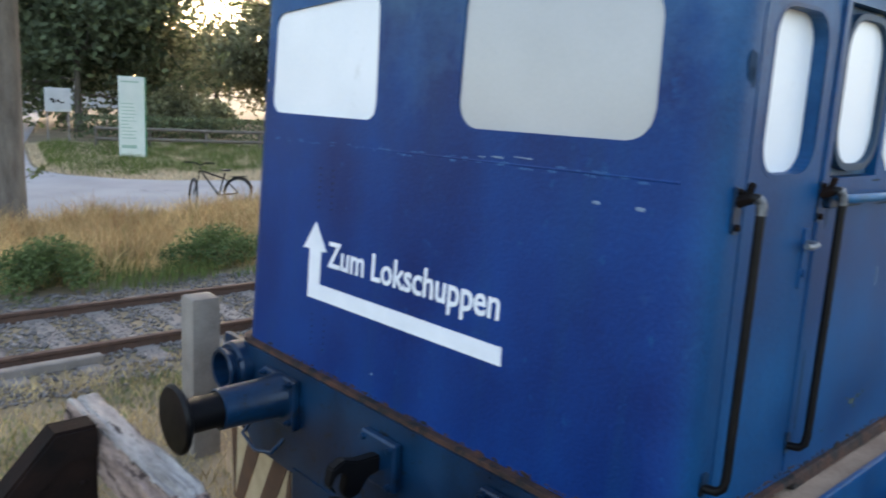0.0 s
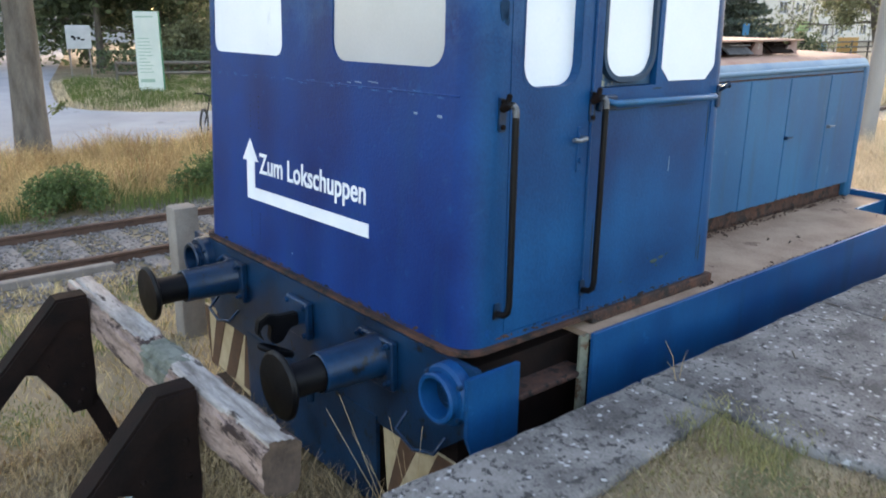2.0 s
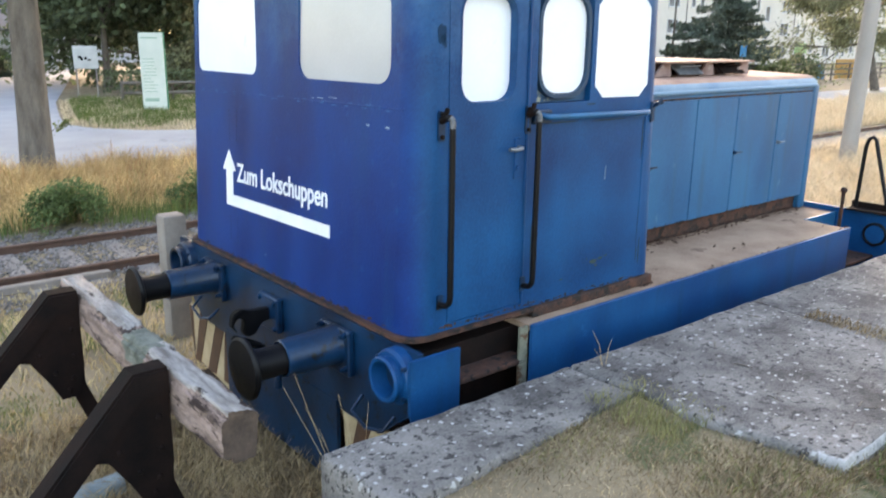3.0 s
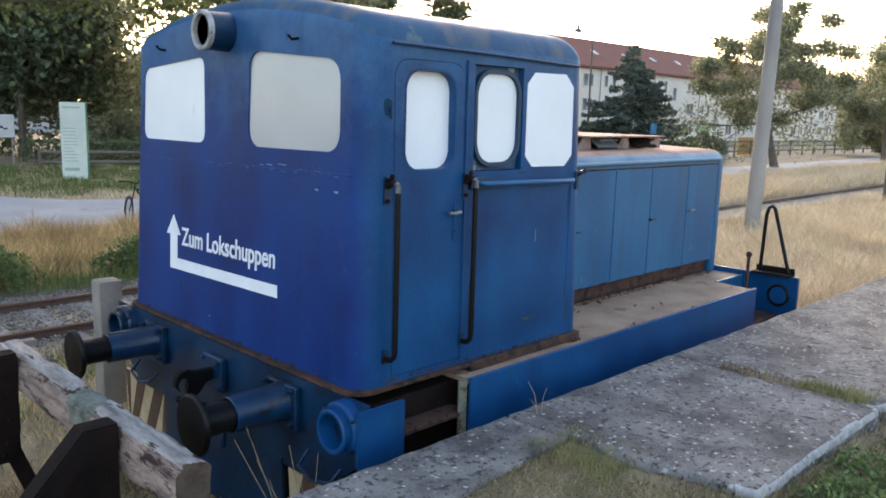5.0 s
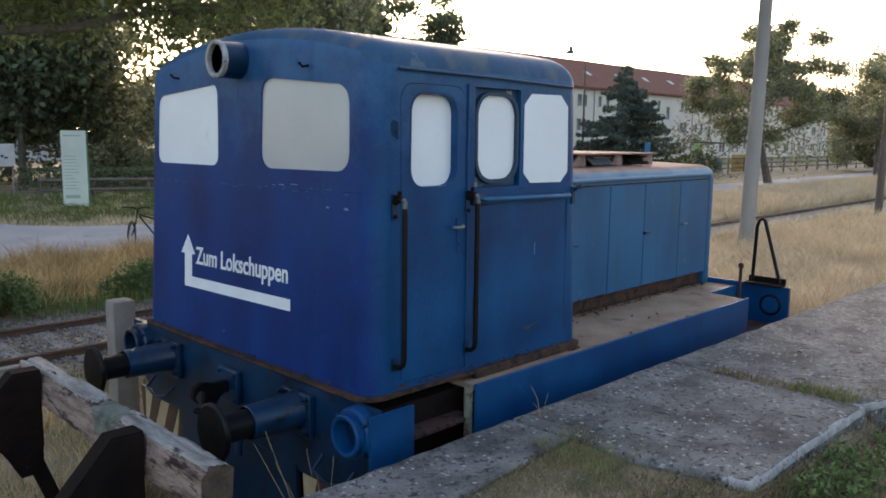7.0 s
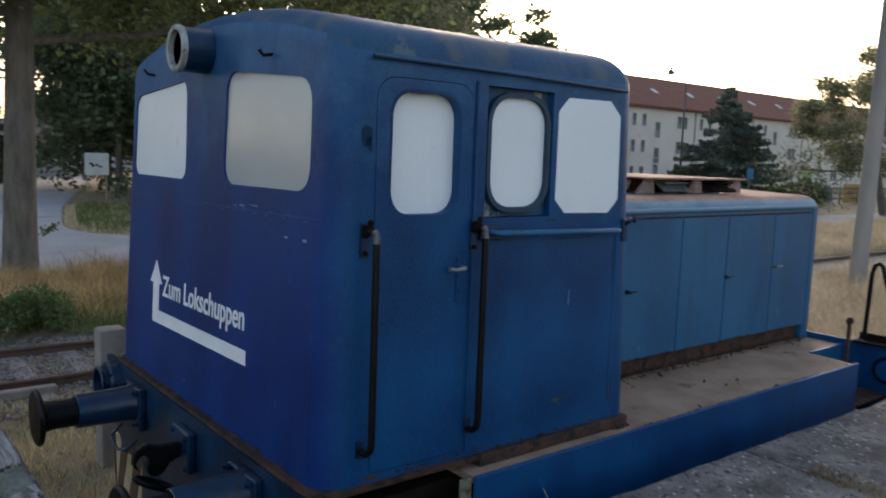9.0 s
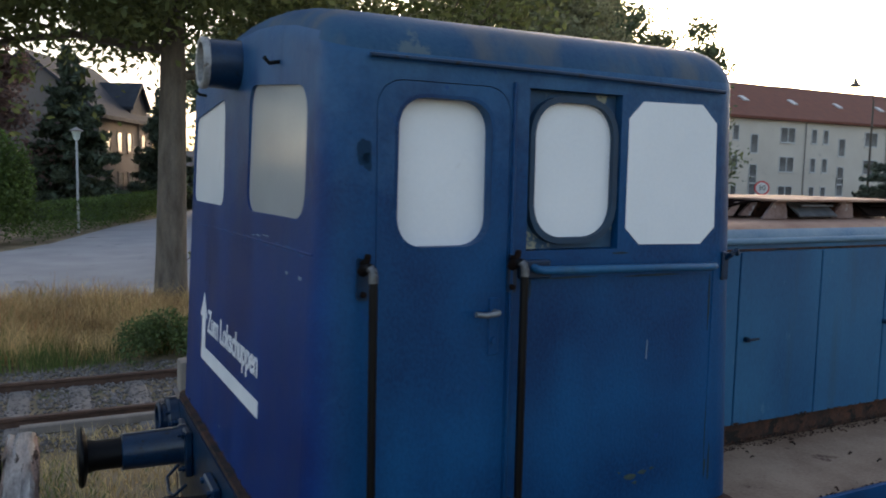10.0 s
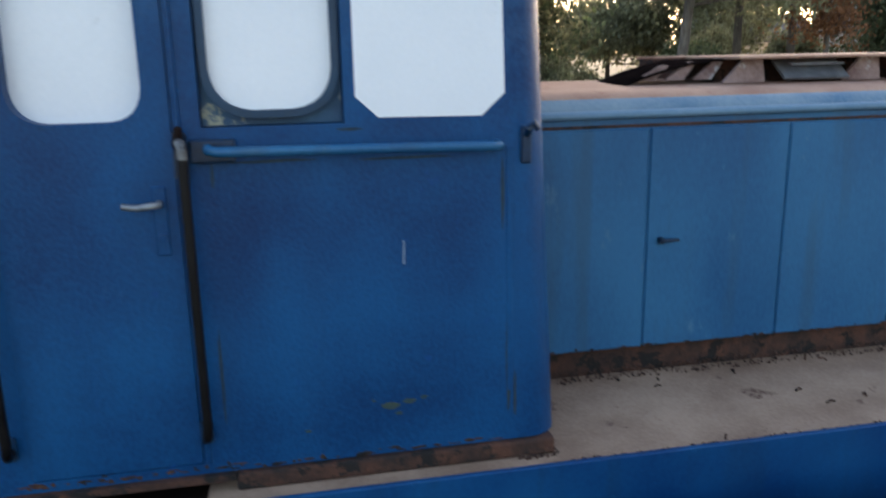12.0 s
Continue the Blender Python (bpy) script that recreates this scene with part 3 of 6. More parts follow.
def cab_ring(z, inset=0.0, arched=0.0, n=9):
    zz = min(z, Z1)
    x0, x1, y0, y1 = front_x(zz) + inset, rear_x(zz) - inset, near_y(zz) + inset, far_y(zz) - inset
    rf, rb = 0.145 - inset * 0.2, 0.125 - inset * 0.2
    pts = []
    for cx, cy, r, a0 in ((x0 + rf, y0 + rf, rf, 180), (x1 - rb, y0 + rb, rb, 270), (x1 - rb, y1 - rb, rb, 0), (x0 + rf, y1 - rf, rf, 90)):
        pts += arc((cx, cy), r, a0, a0 + 90, n)
    full = []
    m = len(pts)
    for i in range(m):
        a, b = pts[i], pts[(i + 1) % m]
        k = 8 if math.dist(a, b) > 0.5 else 1
        full += [(a[0] + (b[0] - a[0]) * j / k, a[1] + (b[1] - a[1]) * j / k) for j in range(k)]
    return [(x, y, z + arched * arch(y)) for x, y in full]


bm = bmesh.new()
rows = [cab_ring(Z0), cab_ring(Z0 + 0.02)] + [cab_ring(Z0 + (Z1 - Z0) * k / 6) for k in range(1, 6)]
R = 0.14
rows.append(cab_ring(Z1 - 0.02, arched=0.92))
for k in range(0, 8):
    a = radians(90 * k / 7)
    rows.append(cab_ring(Z1 + R * math.sin(a), inset=R * (1 - math.cos(a)), arched=1.0))
top = rows[-1]
for s in (0.85, 0.65, 0.4, 0.15):
    cx = (front_x(Z1) + rear_x(Z1)) / 2
    rows.append([(cx + (x - cx) * s, CY + (y - CY) * s, Z1 + R + arch(CY + (y - CY) * s)) for x, y, z in top])
vr = [[bm.verts.new(p) for p in row] for row in rows]
for a, b in zip(vr, vr[1:]):
    for k in range(len(a)):
        bm.faces.new((a[k], a[(k + 1) % len(a)], b[(k + 1) % len(a)], b[k]))
bm.faces.new(vr[0][::-1])
bm.faces.new(vr[-1])
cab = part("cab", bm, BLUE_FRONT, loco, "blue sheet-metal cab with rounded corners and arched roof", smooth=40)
cab.data.materials.append(BLUE_SIDE)
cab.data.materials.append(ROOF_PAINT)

# openings and panels of the cab
WIN_A = rounded([(0.235, 2.575), (1.185, 2.565), (1.185, 3.165), (0.255, 3.085)], 0.11)
WIN_B = rounded([(1.735, 2.56), (2.675, 2.555), (2.665, 3.075), (1.755, 3.145)], 0.075)
DOOR = rounded([(0.235, 1.29), (0.795, 1.29), (0.795, 3.10), (0.235, 3.10)], [0.012, 0.012, 0.10, 0.10])
DOOR_IN = rounded([(0.2365, 1.294), (0.791, 1.294), (0.791, 3.096), (0.2365, 3.096)], [0.012, 0.012, 0.097, 0.097])
MIDDLE = [(0.882, 2.46), (1.342, 2.46), (1.342, 3.105), (0.882, 3.105)]
tools = bmesh.new()
slab(tools, WIN_A, on_front, -0.016, 0.05)
slab(tools, WIN_B, on_front, -0.016, 0.05)
slab(tools, DOOR, on_side, -0.075, 0.05)
slab(tools, MIDDLE, on_side, -0.05, 0.05)
cut(cab, tools)
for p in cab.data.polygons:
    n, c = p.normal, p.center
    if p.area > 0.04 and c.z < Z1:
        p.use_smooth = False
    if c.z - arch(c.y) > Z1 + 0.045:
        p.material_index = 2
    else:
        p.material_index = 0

bm = bmesh.new()
slab(bm, WIN_A, on_front, -0.03, -0.011)
part("window_panel", bm, WHITE_GREY, cab, "grey film behind the cab window")
bm = bmesh.new()
slab(bm, WIN_B, on_front, -0.03, -0.009)
part("window_panel", bm, WHITE, cab, "white board filling the cab window")

door = bmesh.new()
slab(door, DOOR_IN, on_side, -0.09, 0.003)
door = part("cab_door", door, BLUE_FRONT, loco, "closed blue steel cab door", smooth=30)
DW = rounded([(0.315, 2.485), (0.712, 2.485), (0.712, 3.04), (0.322, 3.04)], 0.105)
tools = bmesh.new()
slab(tools, DW, on_side, -0.058, 0.03)
cut(door, tools)
bm = bmesh.new()
slab(bm, DW, on_side, -0.07, -0.052)
part("window_panel", bm, WHITE, door, "white board filling the door window")

bm = bmesh.new()
slab(bm, [(0.886, 2.464), (1.338, 2.464), (1.338, 3.101), (0.886, 3.101)], on_side, -0.06, -0.040)
part("window_backing", bm, SEAL_PLATE, cab, "pale weathered primer plate behind the rubber seal")
MID_OUT = rounded([(0.893, 2.485), (1.332, 2.485), (1.332, 3.082), (0.893, 3.082)], 0.15)
MID_IN = rounded([(0.917, 2.511), (1.308, 2.511), (1.308, 3.058), (0.917, 3.058)], 0.13)
bm = bmesh.new()
ring(bm, MID_OUT, MID_IN, on_side, -0.044, -0.004)
part("window_seal", bm, RUBBER, cab, "dark blue rubber window seal", smooth=50)
bm = bmesh.new()
slab(bm, MID_IN, on_side, -0.046, -0.030)
part("window_panel", bm, WHITE, cab)
c = 0.075
OCT = [(1.38, 2.47 + c), (1.38 + c, 2.475), (1.885 - c, 2.47), (1.892, 2.47 + c), (1.88, 3.085 - c), (1.865 - c, 3.09), (1.38 + c, 3.085), (1.38, 3.085 - c)]
bm = bmesh.new()
slab(bm, OCT, on_side, -0.01, 0.004)
part("window_panel", bm, WHITE, cab, "white sheet with cut corners over the window")

# lettering and arrow
bm = bmesh.new()
slab(bm, [(2.214, 1.62), (0.805, 1.645), (0.808, 1.722), (2.108, 1.703), (2.110, 1.875), (2.062, 1.878), (2.170, 2.020), (2.274, 1.872), (2.216, 1.874)],
     on_front, -0.002, 0.003)
part("arrow", bm, LETTER, cab, "white painted direction arrow")
words = bpy.data.curves.new("lettering", "FONT")
words.body, words.size, words.extrude = "Zum Lokschuppen", 0.20, 0.0015
words.offset = 0.003
probe = new("lettering", words)
bpy.context.view_layer.update()
flat = bpy.data.meshes.new_from_object(probe.evaluated_get(bpy.context.evaluated_depsgraph_get()))
bpy.data.objects.remove(probe)
xs = [v.co.x for v in flat.vertices]
ys = [v.co.y for v in flat.vertices if v.co.y >= 0]
w, tall = max(xs) - min(xs), max(ys)
for v in flat.vertices:
    s = (v.co.x - min(xs)) / w
    u = 2.045 + (0.838 - 2.045) * s
    base = 1.812 + 0.014 * s
    zz = base + v.co.y / tall * 0.128
    v.co = (front_x(zz) - 0.002 - v.co.z, u, zz)
flat.materials.append(LETTER)
ob = new("lettering", flat)
ob.parent = cab
ob["label"] = "white lettering Zum Lokschuppen"

# frame, beams, skirt
bm = bmesh.new()
box(bm, (-0.03, 0.02, 0.62), (4.93, 2.86, 1.144))
box(bm, (4.93, 0.32, 0.62), (5.55, 2.86, 1.144))
part("frame", bm, STEEL_DARK, loco, "dark rusty underframe")
bm = bmesh.new()
slab(bm, [(0.80, -0.124), (4.90, -0.124), (4.96, 0.30), (5.55, 0.30), (5.55, 3.0), (0.80, 3.0)], lambda u, v, d: (u, v, d), 1.145, 1.178)
part("deck", bm, DECK, loco, "dusty brown footplate")
bm = bmesh.new()
slab(bm, rounded([(-0.056, -0.03), (0.90, -0.03), (0.90, 2.91), (-0.056, 2.91)], [0.15, 0.01, 0.01, 0.15]), lambda u, v, d: (u, v, d), 1.224, 1.2485)
part("cab_sill", bm, RUST, loco, "rust-eaten sill plate under the cab", smooth=40)
bm = bmesh.new()
box(bm, (0.90, -0.026, 1.179), (2.085, 0.06, 1.245), 0.010, 2)
part("sill_strip", bm, RUST, loco, "rusty strip along the cab foot")
bm = bmesh.new()
box(bm, (0.77, -0.15, 0.70), (4.89, -0.125, 1.200), 0.004, 1)
skirt = part("skirt", bm, BLUE_SKIRT, loco, "bright blue side skirt")
for name, x0, x1 in (("buffer_beam", -0.066, -0.032), ("buffer_beam", 5.56, 5.60)):
    bm = bmesh.new()
    slab(bm, [(-0.14, 0.90), (0.22, 0.62), (2.66, 0.62), (3.02, 0.90), (3.02, 1.222), (-0.14, 1.222)] if x0 < 0 else [(-0.29, 0.62), (3.17, 0.62), (3.17, 1.232), (-0.29, 1.232)], lambda u, v, d: (d, u, v), x0, x1)
    bb = part(name, bm, BLUE_BEAM if x0 < 0 else BLUE_SIDE, loco, "dark blue riveted buffer beam")
bm = bmesh.new()
slab(bm, [(-0.135, 0.90), (-0.066, 0.72), (0.20, 0.72), (0.20, 1.205), (-0.135, 1.205)], lambda u, v, d: (u, d, v), -0.165, -0.140)
part("side_plate", bm, BLUE_SKIRT, loco)
bm = bmesh.new()
box(bm, (0.20, -0.12, 0.96), (0.77, 0.30, 0.99), 0.004, 1)
part("step", bm, RUST, loco, "rusty cab step")
bm = bmesh.new()
box(bm, (0.70, -0.12, 0.70), (0.77, -0.10, 1.19), 0.004, 1)
part("step_bracket", bm, CREAM, loco)


def buffer(y):
    b = bmesh.new()
    lathe(b, (-0.085, y, 1.05), (-1, 0, 0), [(0, 0.125), (0.03, 0.125), (0.05, 0.115), (0.37, 0.108), (0.375, 0.101), (0.35, 0.095)])
    sleeve = part("buffer_sleeve", b, BLUE_BEAM, loco, "dark blue buffer sleeve", smooth=35)
    b = bmesh.new()
    lathe(b, (-0.40, y, 1.05), (-1, 0, 0), [(0, 0.090), (0.20, 0.090), (0.245, 0.10), (0.262, 0.165), (0.272, 0.178), (0.284, 0.178), (0.296, 0.165), (0.303, 0.0)], 32)
    part("buffer_head", b, BLACK, loco, "black round buffer head", smooth=35)
    b = bmesh.new()
    box(b, (-0.11, y - 0.16, 0.89), (-0.066, y + 0.16, 1.17), 0.008, 1)
    for dy in (-0.13, 0.13):
        for dz in (-0.11, 0.10):
            lathe(b, (-0.11, y + dy, 1.05 + dz), (-1, 0, 0), [(0, 0.02), (0.02, 0.02), (0.021, 0.011), (0.04, 0.011)], 6)
    part("buffer_plate", b, BLUE_BEAM, loco)


buffer(0.62)
buffer(2.33)


def marker_lamp(y, paint, label):
    """A deep round lamp housing with a hood and an open rolled ring."""
    b = bmesh.new()
    lathe(b, (-0.067, y, 1.065), (-1, 0, 0), [(0, 0.158), (0.055, 0.156), (0.072, 0.142), (0.074, 0.118), (0.100, 0.118), (0.106, 0.126), (0.118, 0.128), (0.128, 0.118), (0.124, 0.102), (0.05, 0.096), (0.02, 0.09)], 36)
    lamp = part("marker_lamp", b, paint, loco, label, smooth=35)
    b = bmesh.new()
    lathe(b, (-0.085, y, 1.065), (-1, 0, 0), [(0, 0.1), (0.012, 0.095), (0.016, 0.06), (0.034, 0.04), (0.036, 0.0)], 24)
    part("lamp_socket", b, BLUE_BEAM, lamp, "dark socket without a lens", smooth=35)
    for a in (35, 145, 215, 325):
        q = radians(a)
        b = bmesh.new()
        lathe(b, (-0.128, y + 0.145 * math.cos(q), 1.065 + 0.145 * math.sin(q)), (-1, 0, 0), [(0, 0.014), (0.022, 0.013), (0.024, 0.006)], 6)
        part("screw", b, BLUE_BEAM, lamp)
    return lamp


marker_lamp(0.012, BLUE_SKIRT, "round bright blue lamp housing without glass")
marker_lamp(2.82, BLUE_BEAM, "round dark blue lamp housing without glass")

# headlamp on the roof front
bm = bmesh.new()
lathe(bm, (0.10, 1.455, 3.285), (-1, 0, 0), [(0, 0.125), (0.20, 0.12), (0.205, 0.105), (0.0, 0.10)], 32)
head = part("headlamp", bm, BLUE_BEAM, loco, "dark blue tubular headlamp housing", smooth=35)
bm = bmesh.new()
lathe(bm, (-0.098, 1.455, 3.285), (-1, 0, 0), [(0, 0.127), (0.028, 0.127), (0.034, 0.118), (0.030, 0.100), (0.0, 0.098)], 32)
part("rim", bm, RIM_PALE, head, "pale worn metal rim", smooth=35)
bm = bmesh.new()
lathe(bm, (0.0, 1.455, 3.285), (-1, 0, 0), [(0, 0.10), (0.01, 0.098)], 24)
part("reflector", bm, RUST, head, "dark rusty lamp interior")

# bonnet
HX0, HX1, HY0, HY1 = 1.99, 5.50, 0.61, 2.27
bm = bmesh.new()
prof = [(HY0, 1.33), (HY0, 2.40)] + [(HY0 + 0.16 - 0.16 * math.cos(radians(a)), 2.40 + 0.105 * math.sin(radians(a))) for a in range(15, 91, 15)]
prof += [(CY, 2.525)] + [(2 * CY - y, z) for y, z in prof[::-1]]
slab(bm, prof, lambda u, v, d: (d, u, v), HX0, HX1)
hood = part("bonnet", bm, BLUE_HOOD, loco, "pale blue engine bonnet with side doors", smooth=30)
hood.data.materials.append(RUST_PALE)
hood.data.materials.append(HOOD_SHOULDER)
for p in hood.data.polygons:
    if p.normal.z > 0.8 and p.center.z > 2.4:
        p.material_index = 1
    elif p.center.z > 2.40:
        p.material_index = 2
bm = bmesh.new()
box(bm, (2.0, HY0 + 0.05, 1.178), (5.48, HY1 - 0.03, 1.34))
part("plinth", bm, RUST, loco, "rusty dirt-filled plinth under the bonnet")
edges = [2.07, 2.732, 3.425, 4.05, 4.76, 5.40]
for k, (a, b) in enumerate(zip(edges, edges[1:])):
    bm = bmesh.new()
    box(bm, (a + 0.006, HY0 - 0.012, 1.325), (b - 0.006, HY0 + 0.005, 2.345), 0.004, 1)
    part("bonnet_door", bm, BLUE_HOOD, loco)
bm = bmesh.new()
tube(bm, [(2.0, HY0 - 0.018, 2.408), (5.40, HY0 - 0.018, 2.412)], 0.018)
part("rain_rail", bm, RAIL_PALE, loco)


# ---- road ----
def ribbon(name, label, left, right, mat, dz=0.02, kind="structure", cat="road"):
    """A strip of road between two edges, laid on the ground."""
    bm = bmesh.new()
    rows = []
    n = 14
    for (a, b) in zip(left, right):
        rows.append([bm.verts.new((a[0] + (b[0] - a[0]) * k / n, a[1] + (b[1] - a[1]) * k / n,
                                   gz(a[0] + (b[0] - a[0]) * k / n, a[1] + (b[1] - a[1]) * k / n) + dz)) for k in range(n + 1)])
    for a, b in zip(rows, rows[1:]):
        for k in range(n):
            bm.faces.new((a[k], a[k + 1], b[k + 1], b[k]))
    bmesh.ops.recalc_face_normals(bm, faces=bm.faces)
    return tagged(part(name, bm, mat), label, cat, kind=kind)


xs = [-80 + 0.5 * k for k in range(560)]


def verge_x(y):
    """The kerbless edge of the grass corner beside the side road."""
    return np.interp(y, [19.6, 20.3, 21.2, 22.4, 23.6, 25.0, 26.5, 32.7, 43.7, 65, 120], [11.5, 7.6, 6.0, 4.95, 4.6, 4.7, 5.0, 6.45, 9.8, 16.2, 33])


def hedge_x(y):
    """The opposite edge of the side road."""
    return np.interp(y, [18, 21, 23.5, 28.8, 37.3, 45.1, 56.5, 65.4, 120], [-14, -7.5, -3.6, -0.7, 2.1, 5.4, 9.6, 12.4, 29])


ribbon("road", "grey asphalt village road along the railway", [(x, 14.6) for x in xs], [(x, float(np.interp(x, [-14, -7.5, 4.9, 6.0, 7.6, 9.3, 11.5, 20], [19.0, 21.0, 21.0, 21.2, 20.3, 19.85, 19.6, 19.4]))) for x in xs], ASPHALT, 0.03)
ys = [20.0 + 0.4 * k for k in range(50)] + [40 + 2.0 * k for k in range(41)]
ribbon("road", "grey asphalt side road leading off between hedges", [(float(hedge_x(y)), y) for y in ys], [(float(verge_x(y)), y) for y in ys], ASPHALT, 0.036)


# ---- plants ----
def leaves(centres, size, rng, flat=0.5):
    """Small folded leaves, two triangles each, at the given points."""
    n = len(centres)
    a, b = rng.normal(size=(n, 3)), rng.normal(size=(n, 3))
    a /= np.linalg.norm(a, axis=1)[:, None]
    b -= (a * b).sum(1)[:, None] * a
    b /= np.linalg.norm(b, axis=1)[:, None]
    c = np.cross(a, b)
    s = (size * rng.uniform(0.6, 1.3, n))[:, None]
    v = np.stack([centres - a * s, centres + b * s * flat + c * s * 0.15, centres + a * s, centres - b * s * flat + c * s * 0.15], 1)
    f = np.array([(0, 1, 2), (0, 2, 3)])
    return v.reshape(-1, 3), (f[None] + 4 * np.arange(n)[:, None, None]).reshape(-1, 3)


def limb(bm, p, d, length, r, depth, rng, tips):
    pts = [Vector(p)]
    d = Vector(d).normalized()
    for k in range(4):
        d = (d + Vector(rng.normal(0, 0.13, 3)) + Vector((0, 0, 0.05))).normalized()
        pts.append(pts[-1] + d * length / 4)
    tube(bm, pts, r, 6 if depth < 2 else 5, True, r * 0.5)
    tips += [(q, length) for q in pts[(1 if depth > 1 else 3):]]
    if depth >= 3:
        return
    for k in range(3 if depth else 5):
        a = pts[2 + k % 3]
        q = (d + Vector(rng.normal(0, 0.62, 3))).normalized()
        limb(bm, a, q, length * rng.uniform(0.55, 0.8), r * 0.5, depth + 1, rng, tips)


def broadleaf(label, at, height, trunk_h, r_trunk, spread, count, size, mat, seed, lean=(0, 0), clump=0.75, share=0.5):
    """A broadleaved tree: trunk, branching limbs, and a ragged crown of small leaves at their ends."""
    rng = np.random.default_rng(seed)
    x, y = at
    z = gz(x, y)
    t = thing("tree", label, "tree", (x, y, z))
    bm = bmesh.new()
    lathe(bm, (x, y, z - 0.15), (lean[0] / trunk_h, lean[1] / trunk_h, 1), [(0, r_trunk * 1.45), (0.3, r_trunk * 1.12), (1.2, r_trunk), (trunk_h * 0.6, r_trunk * 0.9), (trunk_h, r_trunk * 0.82), (trunk_h + 1.5, r_trunk * 0.6), (trunk_h + height * 0.35, r_trunk * 0.3)], 14)
    part("trunk", bm, BARK, t, smooth=60)
    tips = []
    crown_h = height - trunk_h
    for k in range(9):
        a = 2.4 * k + rng.uniform(-0.3, 0.3)
        h = trunk_h - 0.3 + crown_h * 0.5 * k / 8
        f = 1 - 0.45 * k / 8
        up = -0.05 + 1.1 * k / 8
        bm = bmesh.new()
        limb(bm, (x + lean[0], y + lean[1], z + h), (math.cos(a), math.sin(a), up), spread * f * 0.62, r_trunk * 0.34, 1, rng, tips)
        part("bough", bm, BARK, t)
    tp = np.array([list(p) for p, l in tips])
    pick = rng.integers(0, len(tp), count)
    pts = tp[pick] + rng.normal(0, clump, (count, 3)) * np.array([1, 1, 0.75])
    # the rest of the crown: ragged clumps throughout its round body
    half = int(count * share)
    ck = max(36, int(9 * spread))
    d = rng.normal(size=(ck, 3))
    d /= np.linalg.norm(d, axis=1)[:, None]
    d *= rng.uniform(0.35, 1.0, (ck, 1)) ** 0.5
    cs = np.array([x + lean[0], y + lean[1], z + (trunk_h - 0.4 + height) / 2]) + d * np.array([spread * 0.92, spread * 0.92, (crown_h + 0.4) * 0.48])
    pts[:half] = cs[rng.integers(0, ck, half)] + rng.normal(0, clump * 0.62, (half, 3)) * np.array([1, 1, 0.7])
    v, f = leaves(pts, size, rng)
    ob = soup("crown", v, f, mat, t)
    return t


def conifer(label, at, height, radius, count, size, mat, seed, name="spruce"):
    """A spruce: straight trunk, drooping whorls of boughs set with needle sprays."""
    rng = np.random.default_rng(seed)
    x, y = at
    z = gz(x, y)
    t = thing(name, label, "tree", (x, y, z))
    bm = bmesh.new()
    tube(bm, [(x, y, z - 0.1), (x, y, z + height * 0.5), (x, y, z + height)], 0.2, 8, True, 0.02)
    part("trunk", bm, BARK, t)
    # boughs in uneven whorls, each a drooping spray that turns up at its end
    per, tiers = 12, max(12, int(height * 2.1))
    arms = per * tiers
    tier = np.repeat(np.arange(tiers), per)
    h0 = 0.07 + 0.93 * (tier + rng.uniform(-0.4, 0.4, arms)) / tiers
    a0 = rng.uniform(0, 6.283, arms)
    L = (radius * (1 - np.clip(h0, 0, 1)) + 0.25) * rng.uniform(0.6, 1.15, arms)
    w = L ** 1.6 + 0.05
    k = rng.choice(arms, count, p=w / w.sum())
    u = np.sqrt(rng.uniform(0.01, 1, count))
    side = rng.normal(0, 0.16, count) * (1.05 - u) * L[k] + rng.normal(0, 0.08, count)
    rr = u * L[k]
    pts = np.stack([x + rr * np.cos(a0[k]) - side * np.sin(a0[k]), y + rr * np.sin(a0[k]) + side * np.cos(a0[k]),
                    z + h0[k] * height - 0.42 * L[k] * u + 0.22 * L[k] * u ** 3 + rng.normal(0, 0.07, count) - np.abs(side) * 0.25], -1)
    v, f = leaves(pts, size, rng, 0.35)
    soup("crown", v, f, mat, t)
    return t


def bush(label, at, rx, ry, h, count, size, mat, seed, name="bush"):
    rng = np.random.default_rng(seed)
    x, y = at
    z = gz(x, y)
    k = 26
    ang, rad = rng.uniform(0, 6.283, k), np.sqrt(rng.uniform(0, 1, k))
    cs = np.stack([0.8 * rad * np.cos(ang) * rx, 0.8 * rad * np.sin(ang) * ry, (0.2 + rng.uniform(0.2, 0.7, k) * np.sqrt(1 - 0.75 * rad ** 2)) * h], -1)
    pick = rng.integers(0, k, count)
    d = rng.normal(size=(count, 3))
    d /= np.linalg.norm(d, axis=1)[:, None]
    pts = cs[pick] + d * np.array([rx, ry, h]) * 0.30 * rng.uniform(0.6, 1.15, count)[:, None]
    pts[:, 2] = np.abs(pts[:, 2])
    v, f = leaves(pts + np.array([x, y, z]), size, rng)
    ob = soup(name, v, f, mat)
    return tagged(ob, label, "bush")


